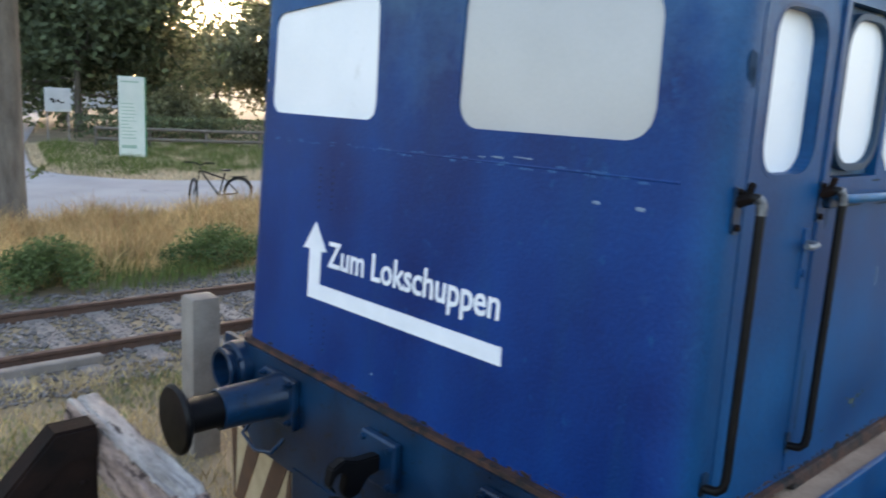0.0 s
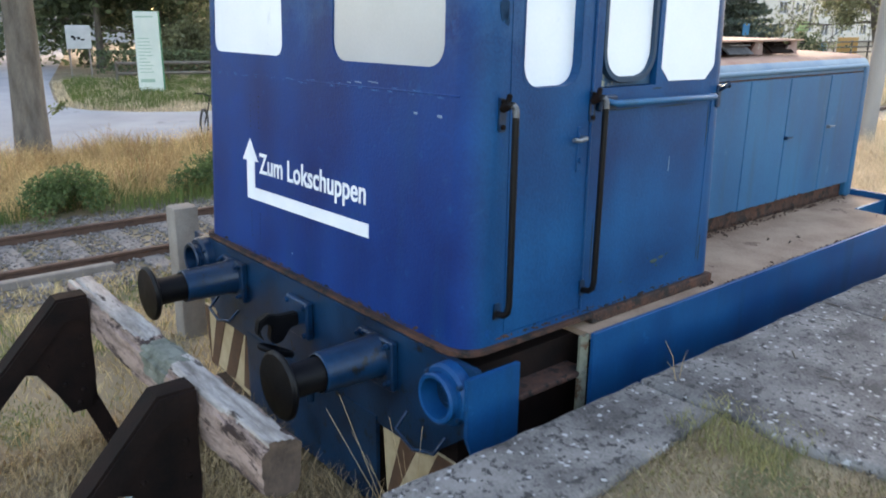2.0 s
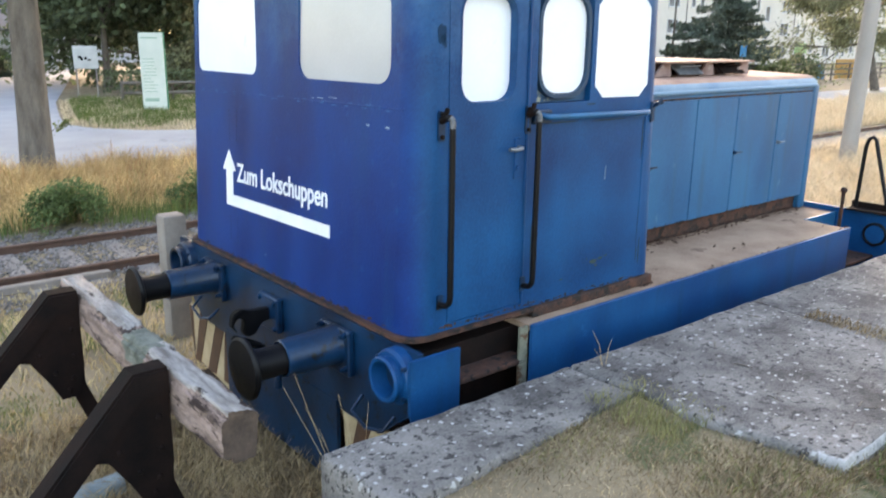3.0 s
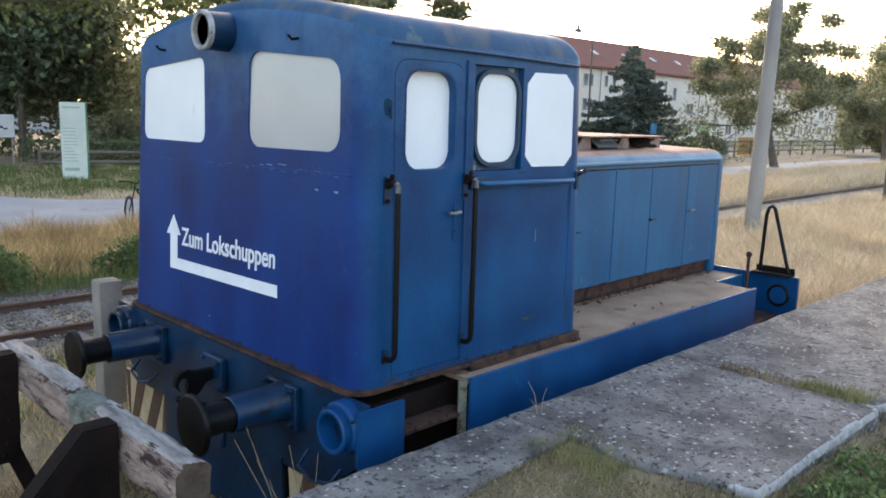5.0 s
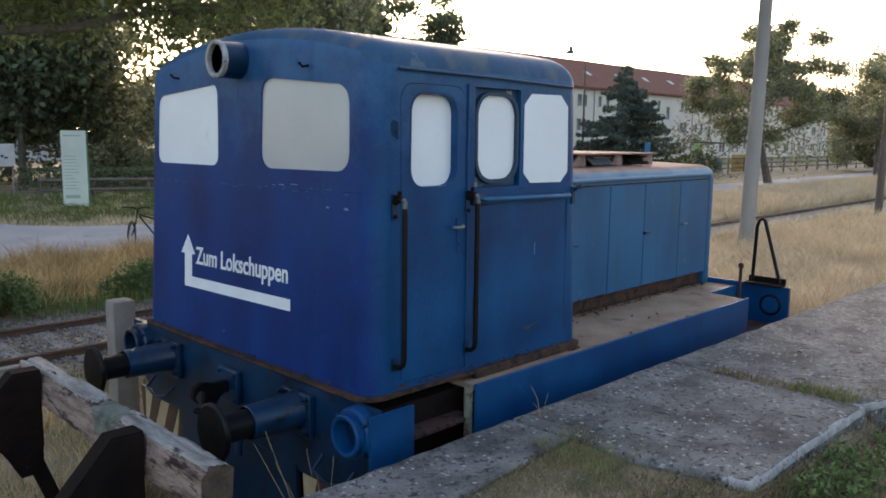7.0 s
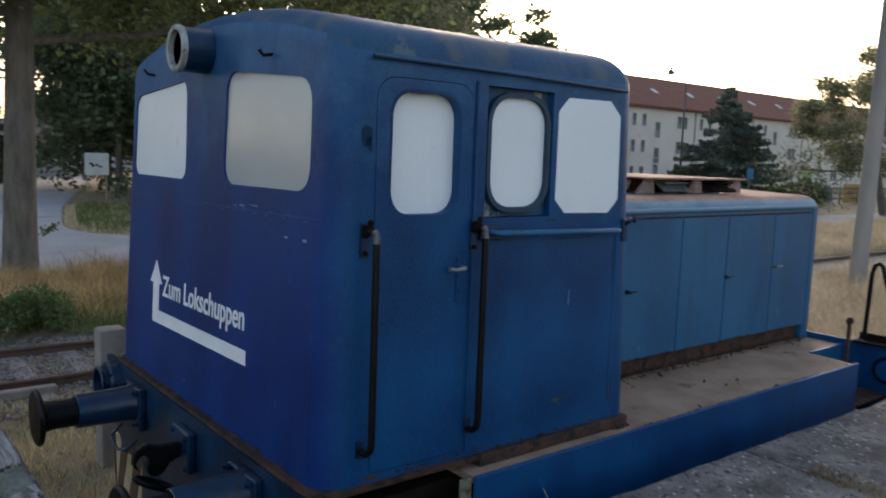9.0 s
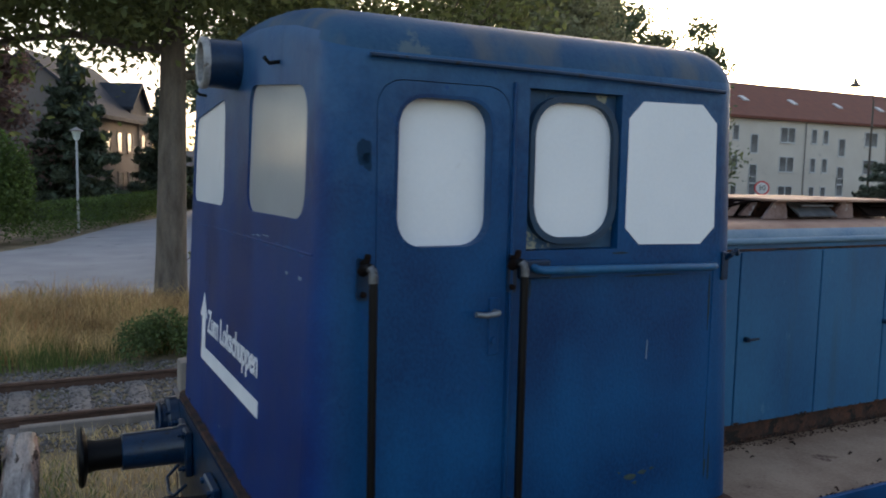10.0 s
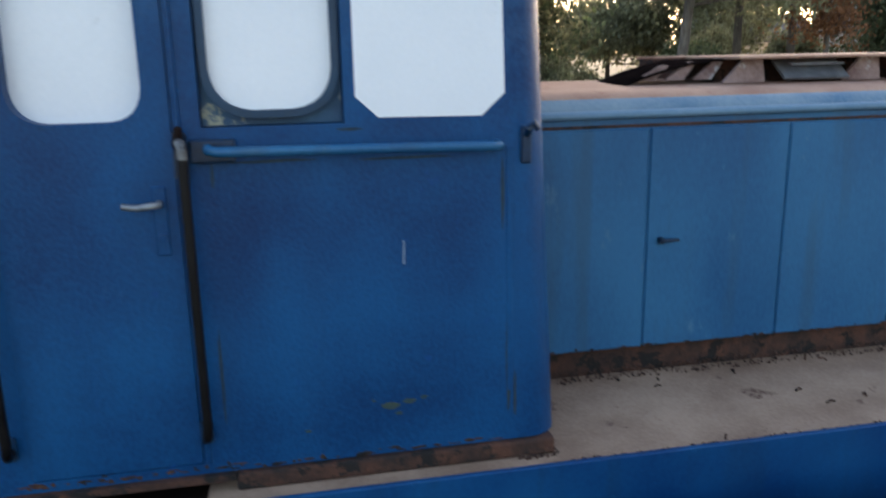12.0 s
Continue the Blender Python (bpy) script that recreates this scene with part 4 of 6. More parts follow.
def hedge(label, path, width, h, per_m, size, mat, seed):
    rng = np.random.default_rng(seed)
    pts = []
    for a, b in zip(path, path[1:]):
        L = math.dist(a, b)
        n = int(L * per_m)
        s = rng.uniform(0, 1, n)
        dx, dy = (b[0] - a[0]) / L, (b[1] - a[1]) / L
        o = rng.uniform(-1, 1, n)
        zz = rng.uniform(0, 1, n)
        face = rng.integers(0, 3, n)
        o = np.where(face == 0, np.sign(o), o) * width / 2 + rng.normal(0, 0.05, n)
        zz = np.where(face > 0, 1.0, zz) * h + rng.normal(0, 0.05, n)
        zz = np.where((face == 2), rng.uniform(0.05, 1, n) * h, zz)
        px, py = a[0] + s * (b[0] - a[0]) - dy * o, a[1] + s * (b[1] - a[1]) + dx * o
        pts.append(np.stack([px, py, zz], -1))
    pts = np.concatenate(pts)
    v, f = leaves(pts, size, rng)
    return tagged(soup("hedge", v, f, mat), label, "hedge")


def grass(name, label, n, x0, x1, y0, y1, h, w, mat, seed, lean=0.25, keep=None, patch=0.0, zfix=None):
    """Single bent blades, three points and a tip each."""
    rng = np.random.default_rng(seed)
    x, y = rng.uniform(x0, x1, n), rng.uniform(y0, y1, n)
    if patch:
        q = np.sin(x * 2.1 + 1.3 * np.sin(y * 1.7)) * np.sin(y * 2.6 + 1.1 * np.sin(x * 1.3)) + rng.normal(0, 0.25, n)
        ok = q > patch
        x, y = x[ok], y[ok]
    if keep is not None:
        ok = keep(x, y)
        x, y = x[ok], y[ok]
    n = len(x)
    z = ground_height(x, y) - 0.12 if zfix is None else 0 * x + zfix
    a = rng.uniform(0, 6.283, n)
    b = rng.uniform(0, 6.283, n)
    hh = h * rng.uniform(0.45, 1.15, n) * (0.82 + 0.34 * np.sin(x * 1.9 + 1.5 * np.sin(y * 2.3)) * np.sin(y * 2.7 + 1.2 * np.sin(x * 1.1)))
    dx, dy = np.cos(a) * w, np.sin(a) * w
    lx, ly = np.cos(b) * hh * lean * rng.uniform(0.2, 1.6, n), np.sin(b) * hh * lean * rng.uniform(0.2, 1.6, n)
    v = np.stack([np.stack([x - dx, y - dy, z], -1), np.stack([x + dx, y + dy, z], -1),
                  np.stack([x + dx * 0.8 + lx * 0.35, y + dy * 0.8 + ly * 0.35, z + hh * 0.6], -1), np.stack([x - dx * 0.8 + lx * 0.35, y - dy * 0.8 + ly * 0.35, z + hh * 0.6], -1),
                  np.stack([x + lx, y + ly, z + hh], -1)], 1)
    f = np.array([(0, 1, 2), (0, 2, 3), (3, 2, 4)])
    return tagged(soup(name, v.reshape(-1, 3), (f[None] + 5 * np.arange(n)[:, None, None]).reshape(-1, 3), mat), label, "grass", kind="stuff")


grass("tall_grass", "tall dry golden grass along the road verge", 70000, -10, 16, 9.3, 14.2, 0.62, 0.0055, VERGE, 11, lean=0.75)
grass("tall_grass", "pale dry meadow grass beside the tracks", 110000, 6.5, 60, 8.6, 14.3, 0.6, 0.008, DRY_PALE, 12, lean=0.8)
grass("tall_grass", "pale dry meadow grass beside the stub track", 130000, 7.5, 50, -0.2, 6.0, 0.55, 0.006, DRY_PALE, 13, lean=0.85, keep=lambda x, y: y > -0.4)
grass("green_tufts", "green grass at the foot of the verge", 16000, -10, 14, 8.7, 10.6, 0.42, 0.006, GREEN_GRASS, 10, patch=-0.1)
grass("seed_grass", "reddish seed-bearing grass in the verge", 19000, -10, 16, 9.8, 14.2, 0.70, 0.005, surf("seed_grass", (0.24, 0.105, 0.04), (0.46, 0.24, 0.10), 1.5, 0.8, bump=0, island=0.35), 9, patch=-0.05)
grass("green_tufts", "green grass tufts in the dry verge", 15000, -10, 12, 9.4, 14, 0.55, 0.007, GREEN_GRASS, 14, patch=0.25)
grass("green_tufts", "green meadow grass round the sign", 60000, 4.6, 26, 22.2, 34, 0.34, 0.009, GREEN_GRASS, 5, lean=0.5, patch=-0.2, keep=lambda x, y: x > verge_x(y) + 0.5)
grass("short_grass", "dry meadow grass round the sign", 42000, 4.6, 26, 19.8, 34, 0.2, 0.009, DRY_PALE, 6, lean=0.6, keep=lambda x, y: x > verge_x(y) + 0.1)
grass("short_grass", "short dry lawn grass on the bank behind the platform", 50000, -2.6, 3.2, -4.2, -0.95, 0.055, 0.0018, HAY, 15, lean=0.6)
grass("green_tufts", "short green grass on the bank behind the platform", 60000, -2.6, 3.0, -4.2, -0.93, 0.065, 0.0022, OLIVE_GRASS, 16, lean=0.8, patch=0.1)
grass("short_grass", "brown withered grass on the bank behind the platform", 90000, -2.6, 3.0, -4.2, -0.93, 0.06, 0.0022, surf("withered_grass", (0.10, 0.066, 0.034), (0.24, 0.165, 0.085), 2, 0.85, bump=0, island=0.35), 19, lean=0.9, patch=-0.2)
grass("short_grass", "matted straw on the bank behind the platform", 60000, -2.6, 3.0, -4.2, -0.93, 0.045, 0.0036, surf("matted_straw", (0.20, 0.145, 0.080), (0.46, 0.35, 0.21), 5, 0.85, bump=0, island=0.45), 23, lean=1.3)
grass("hay", "tangled dead grass under the buffer stop", 16000, -2.6, -0.1, -0.45, 2.6, 0.24, 0.0035, HAY, 8, lean=0.95)
grass("green_tufts", "fresh green tufts beside the buffer stop", 5000, -3.6, -1.2, 0.6, 3.4, 0.14, 0.004, GREEN_GRASS, 7, lean=0.7, patch=0.3)
grass("short_grass", "dry grass between the tracks", 36000, -7, 2.5, -0.6, 6.0, 0.16, 0.004, DRY, 17, lean=0.7, keep=lambda x, y: (x < -0.5) | (y > 3.0))
grass("green_tufts", "green grass between the tracks", 14000, -7, 2, 2.9, 5.6, 0.16, 0.004, GREEN_GRASS, 18, lean=0.6, patch=0.1)

broadleaf("tall lime tree with a thick grey trunk beside the road", (1.5, 14.6), 13.5, 5.0, 0.31, 7.6, 100000, 0.10, LEAF, 21, (0.1, 0), 1.0)
shoot = bpy.data.objects["tree"]
bm = bmesh.new()
tube(bm, [(1.75, 14.5, 0.80), (1.90, 14.47, 0.90), (2.12, 14.45, 0.98)], 0.012, 5, True, 0.004)
twig = part("shoot", bm, BARK, shoot, "leafy shoot growing from the trunk")
srng = np.random.default_rng(4)
v, f = leaves(np.array([1.78, 14.5, 0.83]) + srng.uniform(0.2, 1, (70, 1)) * np.array([0.38, -0.05, 0.18]) + srng.normal(0, 0.045, (70, 3)), 0.045, srng)
soup("shoot_leaves", v, f, LEAF, shoot)
for k, (x, y, h) in enumerate([(11.5, 42, 13), (15.2, 43, 15), (13.5, 51, 16)]):
    broadleaf("dark broadleaved tree behind the wooden fence", (x, y), h, 2.2, 0.2, 5.6 if k != 1 else 3.2, 22000 if k != 1 else 8000, 0.21, LEAF_DARK if k != 1 else LEAF_HAZED, 30 + k, clump=1.1)
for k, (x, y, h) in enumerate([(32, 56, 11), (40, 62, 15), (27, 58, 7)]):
    broadleaf("hazy green tree in the gardens behind", (x, y), h, 2.2, 0.2, 5.5, 11000, 0.22, LEAF_HAZED, 35 + k, clump=0.9)
broadleaf("broadleaved street tree before the apartment building", (49.2, 17.8), 10.4, 2.6, 0.24, 5.3, 36000, 0.11, LEAF_HAZED, 41, (-1.6, 0), clump=0.62, share=0.8)
broadleaf("broadleaved street tree before the apartment building", (72, 16), 10.5, 4.4, 0.22, 4.2, 11000, 0.18, LEAF_HAZED, 42, clump=0.9, share=0.94)
broadleaf("broadleaved street tree beside the road", (60, 14.5), 8.6, 2.6, 0.18, 4.2, 22000, 0.12, LEAF_HAZED, 43, clump=0.8, share=0.94)
broadleaf("tall roadside tree with a pale trunk and high crown", (18.5, 30.5), 15.0, 5.0, 0.26, 6.0, 40000, 0.13, LEAF_HAZED, 44, (0.5, 0), clump=0.8, share=0.6)
broadleaf("small tree with coppery autumn leaves", (27.8, 33), 7.6, 3.6, 0.15, 1.7, 4000, 0.12, surf("autumn_leaf", (0.22, 0.095, 0.04), (0.38, 0.19, 0.09), 0.6, 0.7, bump=0, island=0.4, through_light=0.4), 45, clump=0.6)
broadleaf("copper-leaved tree in a garden", (-6.5, 43), 10.5, 2.0, 0.2, 5.0, 36000, 0.17, COPPER_LEAF, 46, clump=0.9)
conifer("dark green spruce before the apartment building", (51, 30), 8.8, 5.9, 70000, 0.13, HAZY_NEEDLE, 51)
broadleaf("tall dense dark tree beside the apartment building", (35.0, 36.5), 13.2, 1.6, 0.24, 3.7, 36000, 0.15, LEAF_DARK, 52, clump=0.85)
broadleaf("tall dense dark tree in the gardens", (30, 39), 16.0, 9.0, 0.24, 4.4, 24000, 0.16, LEAF_DARK, 57, clump=0.9)
broadleaf("light green garden tree with drooping boughs", (26, 38), 16.0, 6.0, 0.24, 5.0, 22000, 0.15, LEAF_HAZED, 56, clump=0.8, share=0.6)
conifer("dark spruce in a garden by the side road", (0.6, 45), 9.5, 3.4, 18000, 0.24, NEEDLE, 53)
conifer("dark spruce in a garden by the side road", (-5.0, 45), 8.5, 3.0, 16000, 0.22, NEEDLE, 54)
conifer("dark spruce beside the brown house", (6.6, 55), 8.5, 2.8, 12000, 0.24, NEEDLE, 55)
hedge("clipped green hedge along the side road", [(-1.7, 29.2), (0.1, 34), (1.7, 37.8), (5.5, 48.8), (16.5, 80)], 1.0, 1.25, 900, 0.05, LEAF_HEDGE, 61)
hedge("dark undergrowth behind the wooden fence", [(9.6, 37.0), (14, 36), (20, 33.6), (27, 31.5)], 2.6, 0.95, 420, 0.09, LEAF_DARK, 111)
for k in range(7):
    bush("tall shaggy green shrub facing the village road", (-3.4 - 1.7 * k, 29.2 + 0.25 * (k % 2)), 1.5, 1.5, 3.7 + 0.25 * math.sin(2.3 * k), 13000, 0.075, LEAF_HEDGE, 90 + k)
bush("large green shrub at the end of the tall hedge", (-2.5, 29.1), 1.5, 1.6, 4.0, 17000, 0.075, LEAF_HEDGE, 62)
bush("green shrub behind the fence", (15.5, 38.5), 2.0, 1.6, 2.4, 7000, 0.12, LEAF_HAZED, 63)
bush("dark shrub behind the fence", (23, 38), 2.6, 2.0, 3.0, 7000, 0.13, LEAF_DARK, 64)
bush("bright green garden shrub behind the bonnet", (16.5, 39), 2.2, 1.6, 2.0, 6000, 0.11, LEAF_HAZED, 101)
bush("tall dense green garden shrub", (27.0, 42), 2.6, 1.8, 3.6, 9000, 0.12, LEAF_HAZED, 103)
bush("tall dense green garden shrub", (32.5, 42), 2.4, 1.8, 3.6, 8000, 0.12, LEAF_HAZED, 104)
bush("green weed clump beside the rail", (0.6, 9.0), 0.60, 0.45, 0.66, 5200, 0.026, LEAF_WEED, 65)
bush("green weed clump beside the rail", (3.0, 9.4), 0.8, 0.4, 0.60, 4600, 0.027, LEAF_WEED, 66)
bush("round dark bush by the far fence", (56.6, 26), 1.3, 1.3, 1.9, 4000, 0.12, LEAF_DARK, 67)
bush("pale green bush by the far fence", (50.4, 25), 2.0, 1.5, 1.5, 4000, 0.12, LEAF, 68)
bush("bushy thicket by the far fence", (79, 22), 5.0, 2.8, 4.9, 14000, 0.17, LEAF_HAZED, 69)
for k, (x, y, r) in enumerate([(1.25, -2.25, 0.30), (1.75, -2.2, 0.34), (2.3, -2.3, 0.36), (2.75, -2.35, 0.3), (1.5, -2.7, 0.35), (2.2, -2.8, 0.35)]):
    bush("low green weeds beside the platform slab", (x, y), r, r * 0.8, 0.18, 650, 0.020, LEAF_WEED, 70 + k, "weeds")
bush("green bramble by the meadow", (17, -1.1), 1.3, 0.9, 1.2, 5000, 0.06, LEAF_HEDGE, 78)
bush("green bramble by the meadow", (14, -1.4), 1.2, 0.8, 1.0, 5000, 0.06, LEAF_HEDGE, 79)


# ---- buildings ----
def window_of(parent, m, w, h, first, trim=None):
    """A casement window as frame and pane; repeats share the meshes of the first."""
    if first is None:
        bm = bmesh.new()
        ring(bm, [(-w / 2, -h / 2), (w / 2, -h / 2), (w / 2, h / 2), (-w / 2, h / 2)],
             [(-w / 2 + 0.065, -h / 2 + 0.065), (w / 2 - 0.065, -h / 2 + 0.065), (w / 2 - 0.065, h / 2 - 0.065), (-w / 2 + 0.065, h / 2 - 0.065)], lambda u, v, d: (u, -d, v), -0.02, 0.05)
        if w > 1.2:
            box(bm, (-0.05, -0.05, -h / 2 + 0.065), (0.05, 0.01, h / 2 - 0.065))
        box(bm, (-w / 2 - 0.06, -0.12, -h / 2 - 0.06), (w / 2 + 0.06, 0.0, -h / 2))
        f = bpy.data.meshes.new("window")
        bm.to_mesh(f)
        bm.free()
        f.materials.append(trim or WINDOW_WHITE)
        bm = bmesh.new()
        box(bm, (-w / 2 + 0.055, -0.012, -h / 2 + 0.055), (w / 2 - 0.055, 0.0, h / 2 - 0.055))
        p = bpy.data.meshes.new("pane")
        bm.to_mesh(p)
        bm.free()
        p.materials.append(WINDOW_DARK)
        first = (f, p)
    fo, po = new("window", first[0]), new("pane", first[1])
    fo.parent = parent
    fo.matrix_parent_inverse = Matrix.Translation(parent.location).inverted()
    fo.matrix_basis = m
    po.parent = fo
    return first


def apartment(x0, x1, y0, depth, eaves, ridge):
    t = thing("apartment_building", "long three-storey cream apartment building with a red tiled roof", "building", ((x0 + x1) / 2, y0 + depth / 2, 0))
    bm = bmesh.new()
    box(bm, (x0, y0, -0.2), (x1, y0 + depth, eaves))
    slab(bm, [(y0, eaves), (y0 + depth / 2, ridge - 0.25), (y0 + depth, eaves)], lambda u, v, d: (d, u, v), x0, x0 + 0.3)
    part("wall", bm, WALL_CREAM, t)
    bm = bmesh.new()
    slab(bm, [(y0 - 0.5, eaves - 0.1), (y0 - 0.5, eaves + 0.12), (y0 + depth / 2, ridge), (y0 + depth + 0.5, eaves + 0.12), (y0 + depth + 0.5, eaves - 0.1)], lambda u, v, d: (d, u, v), x0 - 0.4, x1 + 0.4)
    roof = part("roof", bm, ROOF_RED, t)
    slope = math.atan2(ridge - eaves - 0.12, depth / 2 + 0.5)
    for k in range(24):
        bm = bmesh.new()
        box(bm, (-0.3, -0.45, 0.0), (0.3, 0.45, 0.10))
        bmesh.ops.transform(bm, matrix=Matrix.Translation((x0 + 4 + 6.4 * k, y0 + 2.4, eaves + 0.12 + 2.9 * math.tan(slope))) @ Matrix.Rotation(slope, 4, "X"), verts=bm.verts)
        part("skylight", bm, WINDOW_WHITE, roof)
    wide = slim = stair = None
    x = x0 + 2.0
    while x < x1 - 10:
        for row, z in enumerate((1.55, 4.2, 6.85)):
            wide = window_of(t, pose(x, y0, z), 1.9, 1.4, wide)
            for dx in (3.5, 5.1):
                slim = window_of(t, pose(x + dx, y0, z), 0.75, 1.35, slim)
            stair = window_of(t, pose(x + 7.4, y0, z - 0.9 if row else 2.2), 0.95, 1.7, stair)
        bm = bmesh.new()
        tube(bm, [(x + 2.3, y0 - 0.08, 0), (x + 2.3, y0 - 0.08, eaves)], 0.06, 8)
        part("downpipe", bm, POLE, t)
        x += 11.6
    return t


apartment(46, 215, 48, 11, 8.2, 12.0)


def brown_house():
    """The tall brown house seen past its corner: eaves run beside the side road."""
    a, b = Vector((2.4, 52.5)), Vector((6.6, 61.0))
    d = (b - a).normalized()
    nrm = Vector((d.y, -d.x))
    ang = math.atan2(d.y, d.x)
    L = (b - a).length
    t = thing("house", "two-storey brown rendered house with a grey tiled roof", "house", (a.x, a.y, 0))
    m = Matrix.Translation((a.x, a.y, 0)) @ Matrix.Rotation(ang, 4, "Z")
    bm = bmesh.new()
    box(bm, (0, 0, -0.2), (L, 9, 6.0))
    slab(bm, [(0.0, 6.0), (9.0, 6.0), (4.5, 9.6)], lambda u, v, dd: (dd, u, v), 0.0, L)
    bmesh.ops.transform(bm, matrix=m, verts=bm.verts)
    part("wall", bm, WALL_BROWN, t)
    bm = bmesh.new()
    slab(bm, [(-0.5, 5.75), (-0.5, 6.0), (4.5, 10.0), (9.5, 6.0), (9.5, 5.75), (4.5, 9.75)], lambda u, v, dd: (dd, u, v), -0.5, L + 0.5)
    bmesh.ops.transform(bm, matrix=m, verts=bm.verts)
    roof = part("roof", bm, ROOF_SLATE, t)
    bm = bmesh.new()
    slab(bm, [(5.6, 6.05), (8.6, 6.05), (8.6, 7.0), (7.1, 8.5), (5.6, 7.0)], lambda u, v, dd: (u, dd, v), 0.1, 3.0)
    bmesh.ops.transform(bm, matrix=m, verts=bm.verts)
    part("gable", bm, ROOF_SLATE, roof)
    bm = bmesh.new()
    slab(bm, [(5.3, 6.75), (7.1, 8.5), (8.9, 6.75), (8.9, 6.95), (7.1, 8.75), (5.3, 6.95)], lambda u, v, dd: (u, dd, v), -0.2, 3.6)
    bmesh.ops.transform(bm, matrix=m, verts=bm.verts)
    part("gable_roof", bm, ROOF_SLATE, roof)
    first = None
    for x in (1.3, 3.3, 5.0, 7.6):
        for z in (1.7, 4.4):
            first = window_of(t, m @ pose(x, 0, z), 0.9, 1.4, first, CONCRETE_POST)
    bm = bmesh.new()
    tube(bm, [m @ Vector((6.6, -0.08, 0)), m @ Vector((6.6, -0.08, 5.9))], 0.06, 8)
    part("downpipe", bm, POLE, t)
    return t


brown_house()


def low_house(at, size, label, ridge, wallm, roofm):
    t = thing("house", label, "house", (at[0], at[1], 0))
    x, y = at
    w, d, e = size
    bm = bmesh.new()
    box(bm, (x, y, -0.2), (x + w, y + d, e))
    part("wall", bm, wallm, t)
    bm = bmesh.new()
    slab(bm, [(y - 0.4, e - 0.05), (y - 0.4, e + 0.1), (y + d / 2, ridge), (y + d + 0.4, e + 0.1), (y + d + 0.4, e - 0.05)], lambda u, v, dd: (dd, u, v), x - 0.4, x + w + 0.4)
    part("roof", bm, roofm, t)
    first = None
    for k in range(int(w // 3)):
        first = window_of(t, pose(x + 1.6 + 3 * k, y, e * 0.55), 1.0, 1.1, first)


low_house((14, 78), (14, 9, 3.4), "low pale house at the end of the side road", 7.0, WINDOW_WHITE, ROOF_GREY)
low_house((43, 66), (9, 8, 3.4), "small pale house behind the trees", 6.0, WALL_CREAM, ROOF_GREY)
low_house((8, 64), (8, 7, 2.8), "low white house behind the fence", 4.2, WINDOW_WHITE, ROOF_GREY)


# ---- street furniture ----
def fence(path, heights, label, step, mat, thick=0.05):
    t = thing("fence", label, "fence", (*path[0], 0))
    for a, b in zip(path, path[1:]):
        L = math.dist(a, b)
        n = max(1, round(L / step))
        for k in range(n + 1):
            x, y = a[0] + (b[0] - a[0]) * k / n, a[1] + (b[1] - a[1]) * k / n
            bm = bmesh.new()
            tube(bm, [(x, y, gz(x, y) - 0.1), (x, y, max(heights) + 0.08)], 0.07, 8)
            part("post", bm, mat, t)
        for h in heights:
            bm = bmesh.new()
            tube(bm, [(a[0], a[1] - 0.08, h), ((a[0] + b[0]) / 2, (a[1] + b[1]) / 2 - 0.08, h - 0.02), (b[0], b[1] - 0.08, h)], thick, 8)
            part("rail", bm, mat, t)
    return t


fence([(9.0, 32.1), (11.0, 31.6), (17.5, 29.5), (26, 27.5)], (0.30, 0.72), "rustic wooden rail fence beside the grass verge", 2.2, FENCE_WOOD, 0.07)
fence([(50, 26.5), (66, 25.6), (95, 24)], (0.4, 0.8, 1.2), "grey wooden fence before the apartment building", 2.5, FENCE_WOOD, 0.06)


def info_pillar():
    t = thing("information_pillar", "tall pale information board with a green side on the verge", "sign", (8.65, 27.25, 0))
    m = Matrix.Translation((8.65, 27.25, 0)) @ Matrix.Rotation(radians(-28), 4, "Z")
    bm = bmesh.new()
    box(bm, (-0.45, -0.12, -0.1), (0.45, 0.14, 2.82), 0.012, 1)
    bmesh.ops.transform(bm, matrix=m, verts=bm.verts)
    part("body", bm, SIGN_GREEN, t)
    bm = bmesh.new()
    box(bm, (-0.445, -0.132, 0.0), (0.42, -0.12, 2.81))
    bmesh.ops.transform(bm, matrix=m, verts=bm.verts)
    face = part("face", bm, SIGN_WHITE, t, "pale face with faded print")
    rng = random.Random(5)
    for z, w, h in [(2.6, 0.6, 0.05)] + [(1.85 - 0.12 * k, rng.uniform(0.25, 0.5), 0.028) for k in range(11)] + [(0.3, 0.5, 0.12)]:
        bm = bmesh.new()
        box(bm, (-0.36, -0.136, z), (-0.36 + w, -0.132, z + h))
        bmesh.ops.transform(bm, matrix=m, verts=bm.verts)
        part("text_bar", bm, SIGN_TEXT, face)


info_pillar()


def board_sign():
    t = thing("sign", "white notice board on two grey posts behind the verge", "sign", (8.5, 35.2, 0))
    bm = bmesh.new()
    box(bm, (8.0, 35.2, 1.2), (9.05, 35.24, 2.2), 0.01, 1)
    face = part("board", bm, WINDOW_WHITE, t)
    for x in (8.1, 8.95):
        bm = bmesh.new()
        tube(bm, [(x, 35.28, -0.1), (x, 35.28, 2.2)], 0.035, 8)
        part("post", bm, POLE, t)
    for k, (x, z, w, h) in enumerate([(8.2, 1.66, 0.14, 0.10), (8.3, 1.56, 0.10, 0.14), (8.46, 1.60, 0.12, 0.11), (8.6, 1.55, 0.16, 0.07)]):
        bm = bmesh.new()
        box(bm, (x, 35.193, z), (x + w, 35.199, z + h))
        part("scrawl", bm, BLACK, face)


board_sign()


